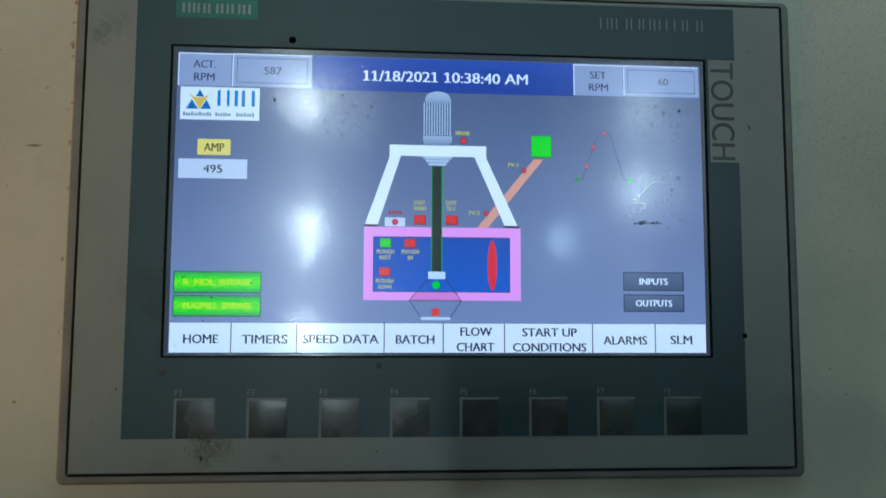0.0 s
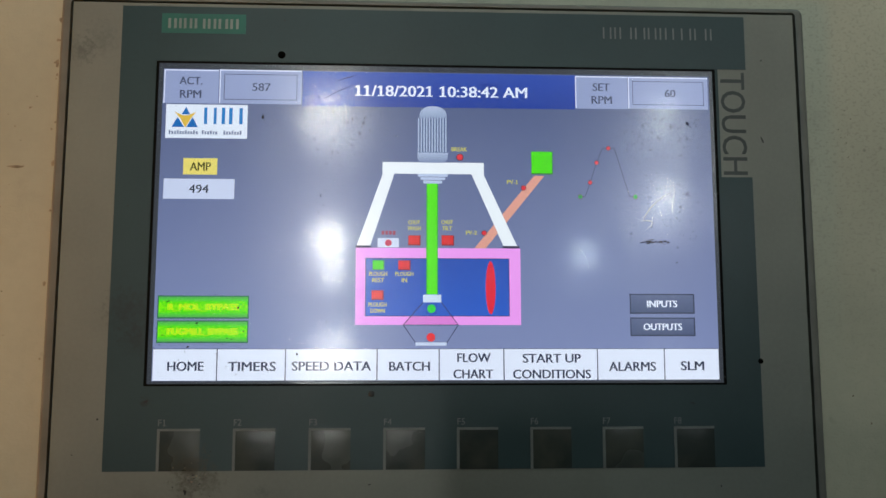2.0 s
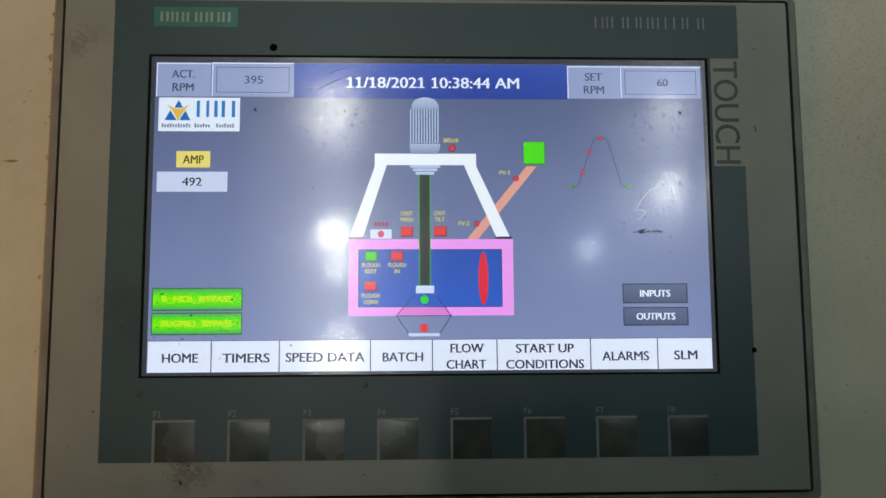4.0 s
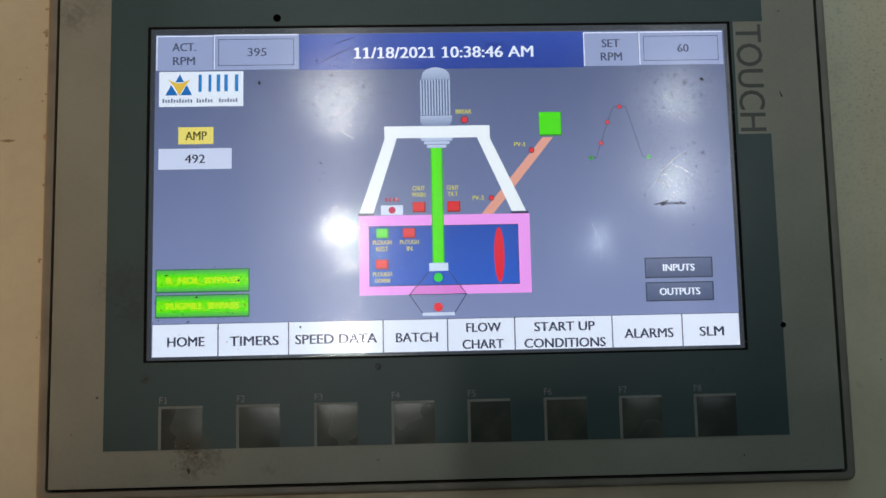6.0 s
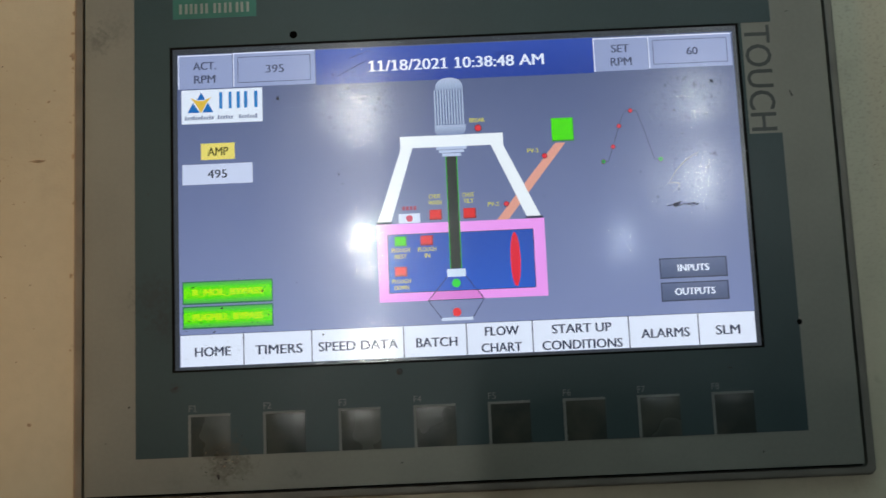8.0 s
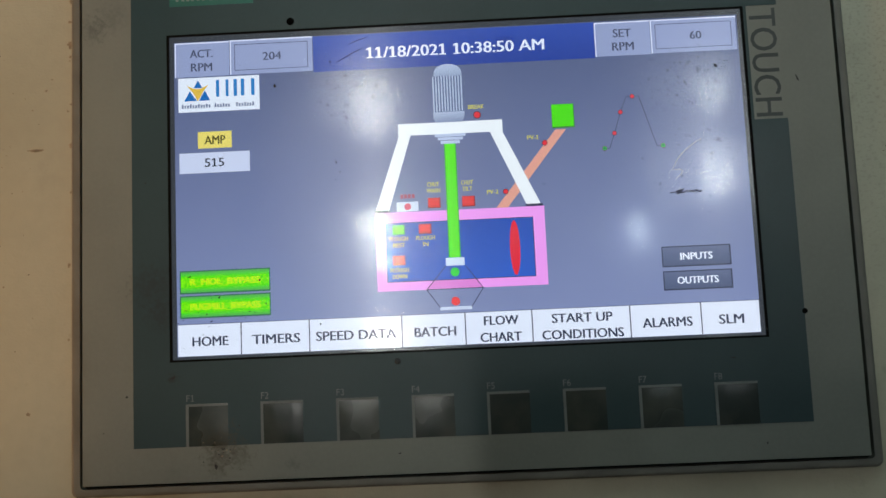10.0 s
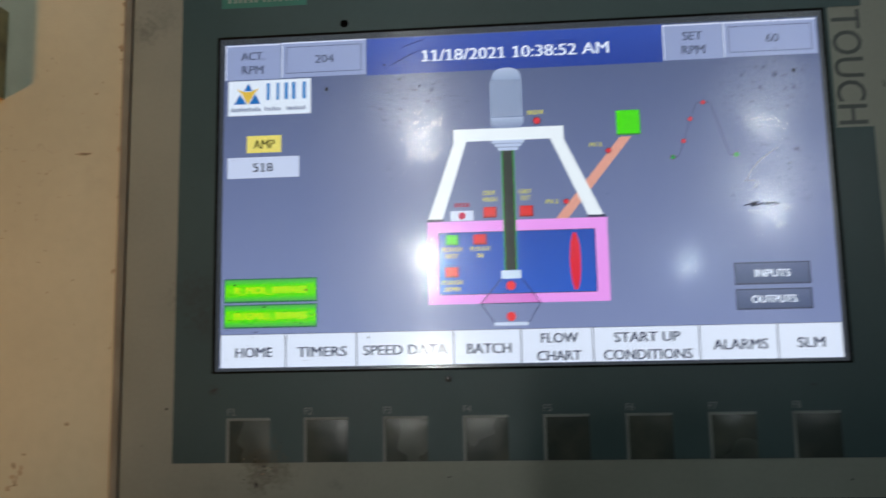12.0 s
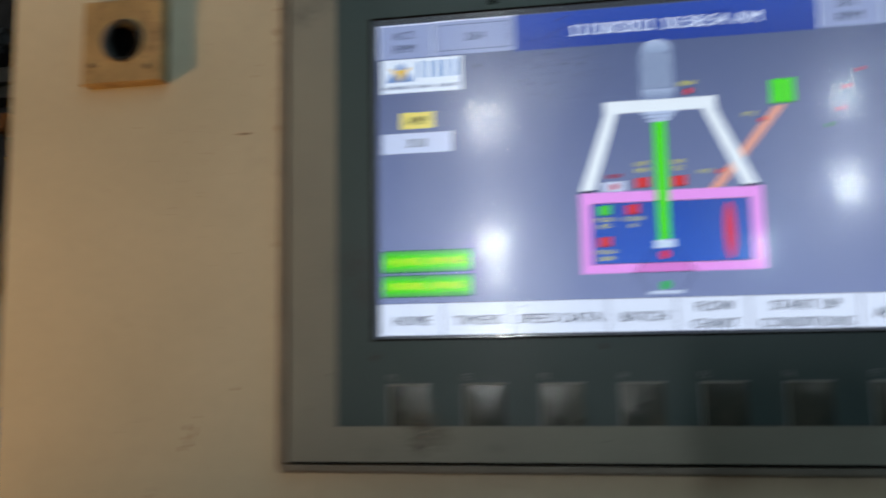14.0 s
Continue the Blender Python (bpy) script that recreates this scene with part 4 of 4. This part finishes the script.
for x, z, w, h, tilt in ((-63.2, 37.5, 1.1, 2.0, 0.2), (-50.4, 36.6, 0.6, 0.5, 0), (-31.4, 37.2, 0.5, 1.6, 0.3), (-15.7, 31.2, 0.6, 0.6, 0), (90.5, 37.0, 1.3, 2.2, 0.5), (78.6, 18.5, 0.9, 0.6, 0.3), (72.3, -6.9, 1.6, 0.5, 0.03), (74.2, -6.5, 1.3, 0.7, 0.2), (75.8, -6.9, 2.2, 0.5, 0.0), (77.6, -6.4, 0.9, 0.5, 0.3), (78.9, -6.8, 1.2, 0.35, 0.1), (80.8, -6.2, 1.5, 0.4, 0.1), (82.4, -6.6, 0.7, 0.3, 0.0), (76.5, -5.8, 0.6, 0.3, 0.0),
                         (75.1, 13.2, 0.6, 0.4, 0), (-86.8, -43.9, 1.6, 0.7, 0.4), (-49.4, -46.4, 0.9, 0.9, 0), (-87.7, -45.6, 0.5, 0.5, 0), (2.2, -15.5, 0.6, 0.5, 0), (-6.4, -14.4, 0.5, 0.4, 0), (-94.1, -28.3, 2.2, 0.5, 0.3), (-70.0, -30.4, 1.1, 0.9, 0.7),
                         (-84.0, -35.8, 1.5, 0.6, 0.5), (-95.6, -39.9, 1.0, 0.6, 0.2), (-67.9, -38.6, 0.7, 0.5, 0), (41.9, -41.2, 0.4, 0.4, 0), (45.6, -38.8, 0.4, 0.5, 0), (-28.5, 31.8, 0.3, 1.3, 0.25), (-33.0, 28.3, 1.5, 0.25, -0.1), (-36.5, 25.0, 0.2, 2.0, 0.6), (-28.1, 34.4, 0.5, 0.4, 0.0), (-31.8, 30.0, 0.5, 0.3, 0.3),
                         (-42.3, 9.2, 0.6, 1.2, 0.2), (-41.2, 5.8, 0.8, 0.5, 0), (-42.8, 3.2, 0.5, 0.9, 0.4), (-61.0, 10.0, 1.1, 0.4, 0.3), (-77.0, -46.2, 0.5, 0.8, 0), (-58.0, -28.0, 0.7, 0.4, 0), (85.0, -14.0, 1.3, 0.4, 0.5), (62.0, -8.0, 0.4, 0.4, 0), (33.0, -20.0, 0.5, 0.4, 0)):
    fleck(x, z, w, h, 0.10, panel, M_DIRT, tilt)
for x, z, w, h, tilt in ((-100.1, -62.4, 2.0, 1.2, 0.3), (88.9, -63.5, 2.4, 0.6, -0.1), (-116.0, -68.2, 1.4, 0.8, 0.4), (118.9, 61.2, 1.6, 0.5, 0.4), (118.1, 31.0, 0.9, 3.2, 0.4), (-124.0, -80.0, 0.6, 0.6, 0), (98.0, -92.0, 0.5, 1.2, 0.1), (-24.0, -90.5, 1.6, 0.5, 0.2), (104.0, -20.0, 0.5, 0.5, 0), (-109.0, 5.0, 0.8, 0.6, 0)):
    fleck(x, z, w, h, -0.20, panel, M_DIRT, tilt)
# rubbed-in dirt in three worn patches
for cx, cz, w, h, count in ((93.0, 36.8, 4.2, 2.2, 16), (90.0, -4.5, 4.0, 2.2, 9), (-24.0, 33.0, 8.0, 7.0, 26), (-38.0, 10.5, 6.0, 4.0, 14), (-62.5, 36.5, 2.0, 2.0, 4)):
    for k in range(count):
        x, z = cx + random.gauss(0, w / 2), cz + random.gauss(0, h / 2)
        if x < 98.5 and z < 54:
            fleck(x, z, random.uniform(0.2, 0.9), random.uniform(0.12, 0.4), 0.10, panel, M_DIRT, random.uniform(-0.5, 0.9))
for k in range(26):
    fleck(random.uniform(72.0, 83.2), random.gauss(-6.7, 0.45), random.uniform(0.8, 2.2), random.uniform(0.15, 0.5), 0.10, panel, M_DUSTY if k % 4 else M_DIRT, random.uniform(-0.1, 0.25))
for k in range(46):
    fleck(random.uniform(-100.0, -64.0), random.choice((random.uniform(-45.0, -25.0), random.uniform(-43.5, -40.0), random.uniform(-55.0, -44.0))), random.uniform(0.25, 0.75), random.uniform(0.2, 0.5), 0.10, panel, M_DIRT, random.uniform(-1, 1))
for k in range(40):
    fleck(random.uniform(-98, 98), random.uniform(-54, 52), random.uniform(0.2, 0.45), random.uniform(0.15, 0.4), 0.10, panel, M_DIRT, random.uniform(-1, 1))
for k in range(26):
    side = random.random()
    x, z = (random.choice((-100.6, 100.8)), random.uniform(-56, 56)) if side < 0.6 else (random.uniform(-100, 100), random.choice((-56.7, 57.2)))
    fleck(x, z, random.uniform(0.3, 0.7), random.uniform(0.5, 1.4), -0.13, panel, M_DIRT, random.uniform(-0.4, 0.4))
bead = part("bead", lathe([(0.0011, -0.00015), (0.00105, -0.0004), (0.0007, -0.00075), (0.0002, -0.0009)], 16), plain("clear_glue", (0.05, 0.055, 0.055), 0.1), panel, "hardened bead of clear glue")
bead.location = (-23.6 * MM, 0, -60.0 * MM)
for a, b, c, material in (((73.2, 1.2), (75.8, 7.6), (84.1, 11.7), M_SCRATCH), ((72.3, 0.9), (79.8, 2.0), (74.1, -2.2), M_SCRATCH), ((-41.4, 44.6), (-36.2, 47.9), (-31.2, 49.7), M_DUSTY), ((-37.2, 50.9), (-33.4, 52.6), (-29.6, 53.5), M_DUSTY)):
    thin = bmesh.new()
    last = None
    for k in range(9):
        u = k / 8
        p = ((1 - u) ** 2 * a[0] + 2 * u * (1 - u) * b[0] + u * u * c[0], (1 - u) ** 2 * a[1] + 2 * u * (1 - u) * b[1] + u * u * c[1])
        if last:
            poly(stroke(last, p, 0.07 + 0.11 * math.sin(math.pi * u)), 0.10, 0.01, thin)
        last = p
    part("scratch", thin, material, panel)
door_flecks = ((-163.6, 55.1, 0.8), (-162.1, 53.5, 0.7), (-165.2, 50.6, 1.0), (-144.5, 45.4, 1.3), (-146.7, 41.3, 2.2), (-138.9, 33.5, 1.6), (-193.1, 24.6, 1.2), (-181.1, 21.8, 1.2), (-175.7, 22.3, 0.8), (-172.6, 17.9, 1.3), (-166.2, 9.0, 0.8), (-163.8, 13.1, 1.4),
               (-186.0, 11.2, 1.2), (-173.6, 3.2, 0.9), (-155.1, 5.1, 1.3), (-152.8, -24.6, 1.2), (-161.7, -28.6, 1.4), (-157.4, -51.3, 0.9), (-152.5, -73.1, 2.6), (-167.1, -82.8, 2.0), (-190.1, -84.5, 1.1), (-203.0, -97.5, 1.3), (-196.3, -88.2, 1.0),
               (152.5, 44.1, 0.8), (154.7, 40.9, 1.0), (149.8, 36.9, 0.8), (150.6, 33.8, 0.9), (152.5, 31.7, 1.0), (153.3, 34.8, 0.8), (153.0, 26.3, 1.1), (147.8, 5.2, 0.9), (148.8, 6.8, 0.7), (149.7, -61.7, 1.2), (155.9, -71.5, 1.4), (-139.0, 58.0, 1.6), (-138.2, 52.0, 1.3))
for x, z, size in door_flecks:
    fleck(x, 1500 + z, size * 0.75, size * random.uniform(0.35, 0.7), 4.97, cabinet, M_SMEAR if size > 1.25 else M_RUST if size > 0.85 else M_DIRT, random.uniform(-0.6, 0.6))
fleck(-149.8, 1519.7, 9.0, 1.2, 4.97, cabinet, M_SMEAR, 0.05)
for k in range(12):
    fleck(-170.1 + random.gauss(0, 1.3), 1409.1 + random.gauss(0, 2.4), random.uniform(0.6, 2.2), random.uniform(0.8, 3.0), 4.97, cabinet, M_SMEAR, 0.2)
# scuffs on the door along the panel's edge
for z, w, h in ((74.0, 1.6, 2.4), (66.5, 2.2, 1.4), (58.0, 1.8, 4.2), (53.5, 1.5, 1.2), (36.0, 1.2, 0.8), (21.0, 1.6, 2.6), (4.0, 1.0, 1.4), (-22.0, 1.4, 2.2), (-48.0, 1.0, 1.2)):
    fleck(-138.0 + random.uniform(-0.8, 0.6), 1500 + z, w, h, 4.97, cabinet, M_SMEAR, random.uniform(-0.3, 0.3))
for k in range(46):
    fleck(random.gauss(-172, 16), 1500 + random.gauss(8, 20), random.uniform(0.3, 0.8), random.uniform(0.2, 0.6), 4.97, cabinet, M_SMEAR if k % 3 == 0 else M_RUST, random.uniform(-1, 1))

for k in range(30):
    a, d = random.uniform(0, 6.28), random.gauss(0, 3.6)
    fleck(-83.7 + d * math.cos(a), -86.6 + 1.1 * d * math.sin(a), random.uniform(0.3, 1.3), random.uniform(0.2, 0.7), -0.52, panel, M_DIRT if k % 3 else M_SMEAR, random.uniform(-0.8, 0.8))
fleck(-86.0, -92.5, 1.2, 2.4, -0.05, panel, M_DIRT, 0.2)

# ---- behind the cabinet's edge ----
sheet = tagged(part("steel_sheet", box(0.0, 0.42, 0.0, 0.008, -1.69, 0.0, 0.003), M_SHEET), "dusty grey steel sheet leaning on a machine", "metal sheet")
sheet.matrix_world = pose(-0.717, 0.66, 1.74, -3, 14, 0)


def machine():
    thing = tagged(new("machine"), "sooty dark machine frame with orange brackets behind the cabinet", "machine")
    thing.matrix_world = pose(-0.86, 0.80, 0)
    part("frame", box(-0.5, 0.5, 0.0, 0.5, 0.0, 1.735, 0.01), M_SOOT, thing)
    part("head", box(-0.42, 0.46, 0.05, 0.46, 1.74, 2.2, 0.02), M_SOOT, thing)
    part("slab", box(-0.30, 0.40, -0.05, 0.10, 1.815, 1.862, 0.018, 4), M_DUSTY, thing, "dusty grey rounded slab")
    part("slab_foot", box(-0.20, 0.30, 0.005, 0.09, 1.73, 1.82, 0.006), M_SOOT, thing)
    part("rail", box(-0.40, -0.012, -0.02, 0.06, 1.893, 1.903, 0.003), M_STEEL, thing)
    part("rail_block", box(-0.14, -0.022, 0.0, 0.08, 1.905, 1.945, 0.012, 3), M_STEEL, thing)
    for x, z in ((0.035, 1.895), (0.075, 1.90)):
        part("upright", box(x, x + 0.022, 0.03, 0.055, z - 0.03, z + 0.09, 0.003), M_DUSTY, thing)
    for x, z, w, h in ((-0.075, 1.772, 0.034, 0.032), (-0.004, 1.768, 0.010, 0.026), (-0.018, 1.766, 0.022, 0.008)):
        part("bracket", box(x, x + w, -0.03, 0.008, z, z + h, 0.003), M_ORANGE, thing, "orange bracket")
    return thing


machine()


def tube(name, points, r, material, label, category):
    data = bpy.data.curves.new(name, "CURVE")
    data.dimensions, data.bevel_depth, data.bevel_resolution = "3D", r, 4
    s = data.splines.new("NURBS")
    s.points.add(len(points) - 1)
    for p, co in zip(s.points, points):
        p.co = (*co, 1)
    s.use_endpoint_u, s.order_u = True, 3
    data.materials.append(material)
    return tagged(new(name, data), label, category)


tube("hose", [(-0.42, 0.88, 1.68), (-0.45, 0.62, 1.70), (-0.56, 0.53, 1.62), (-0.625, 0.50, 1.555), (-0.672, 0.50, 1.47), (-0.74, 0.50, 1.28), (-0.82, 0.52, 0.60), (-0.84, 0.54, 0.0)], 0.0145, M_RUBBER, "thick black rubber hose hanging across the machine", "hose")


def blue_bag():
    b = bmesh.new()
    bmesh.ops.create_icosphere(b, subdivisions=4, radius=1.0)
    for v in b.verts:
        d = noise.noise(v.co * 2.6) * 0.25 + noise.noise(v.co * 7.0) * 0.10
        v.co = Vector((v.co.x * 0.10, v.co.y * 0.08, v.co.z * 0.17)) * (1 + d)
        v.co.x *= 1.0 - 0.5 * (v.co.z / 0.2)
    for f in b.faces:
        f.smooth = True
    ob = tagged(part("plastic_bag", b, M_BLUE), "crumpled shiny blue plastic bag on a stand beside the cabinet", "bag")
    ob.matrix_world = Matrix.Translation((-0.427, 0.34, 1.285))
    return ob


blue_bag()
stand = tagged(new("stand"), "dark steel stand under the blue bag", "stand")
part("stand_top", box(-0.53, -0.31, 0.22, 0.46, 1.095, 1.115, 0.003), M_STEEL, stand)
part("stand_post", box(-0.435, -0.405, 0.325, 0.355, 0.0, 1.095), M_STEEL, stand)


# ---- unseen filming phone behind the lens, added on a stand to shade lower keys ----
def smartphone():
    thing = tagged(new("smartphone"), "unseen black smartphone on a slim steel stand, added to shade keys", "phone")
    thing.matrix_world = Matrix.Translation((-0.008, -0.318, 1.459))

    def slab(rings):
        b = loft(rings)
        bmesh.ops.holes_fill(b, edges=[e for e in b.edges if e.is_boundary])
        bmesh.ops.recalc_face_normals(b, faces=b.faces)
        return b

    outline, inner = rounded(-22.0, 138.0, -62.0, 13.0, 9.0), rounded(-21.0, 137.0, -61.0, 12.0, 8.2)
    pane = rounded(-19.0, 135.0, -59.0, 10.0, 7.0)
    part("body", slab([(inner, 0.0), (outline, -1.0), (outline, -7.0), (inner, -8.0)]), M_RUBBER, thing)
    part("screen", slab([(pane, -8.0), (pane, -8.4)]), M_BLACK, thing)
    part("camera_bump", slab([(rounded(-16.0, 30.0, -11.0, 9.5, 6.0), 2.5), (rounded(-16.5, 30.5, -11.5, 10.0, 6.4), 0.0)]), M_STEEL, thing)
    # clamp, post and foot are added only to hold the phone up
    part("clamp", box(0.045, 0.071, -0.012, 0.004, -0.075, -0.054, 0.002), M_STEEL, thing)
    part("post", box(0.054, 0.062, -0.008, 0.0, -1.447, -0.075, 0.002), M_STEEL, thing)
    part("foot", box(-0.05, 0.166, -0.11, 0.10, -1.459, -1.447, 0.003), M_STEEL, thing)
    return thing


smartphone()


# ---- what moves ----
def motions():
    # the added wheels turn where the screen would change its pixels
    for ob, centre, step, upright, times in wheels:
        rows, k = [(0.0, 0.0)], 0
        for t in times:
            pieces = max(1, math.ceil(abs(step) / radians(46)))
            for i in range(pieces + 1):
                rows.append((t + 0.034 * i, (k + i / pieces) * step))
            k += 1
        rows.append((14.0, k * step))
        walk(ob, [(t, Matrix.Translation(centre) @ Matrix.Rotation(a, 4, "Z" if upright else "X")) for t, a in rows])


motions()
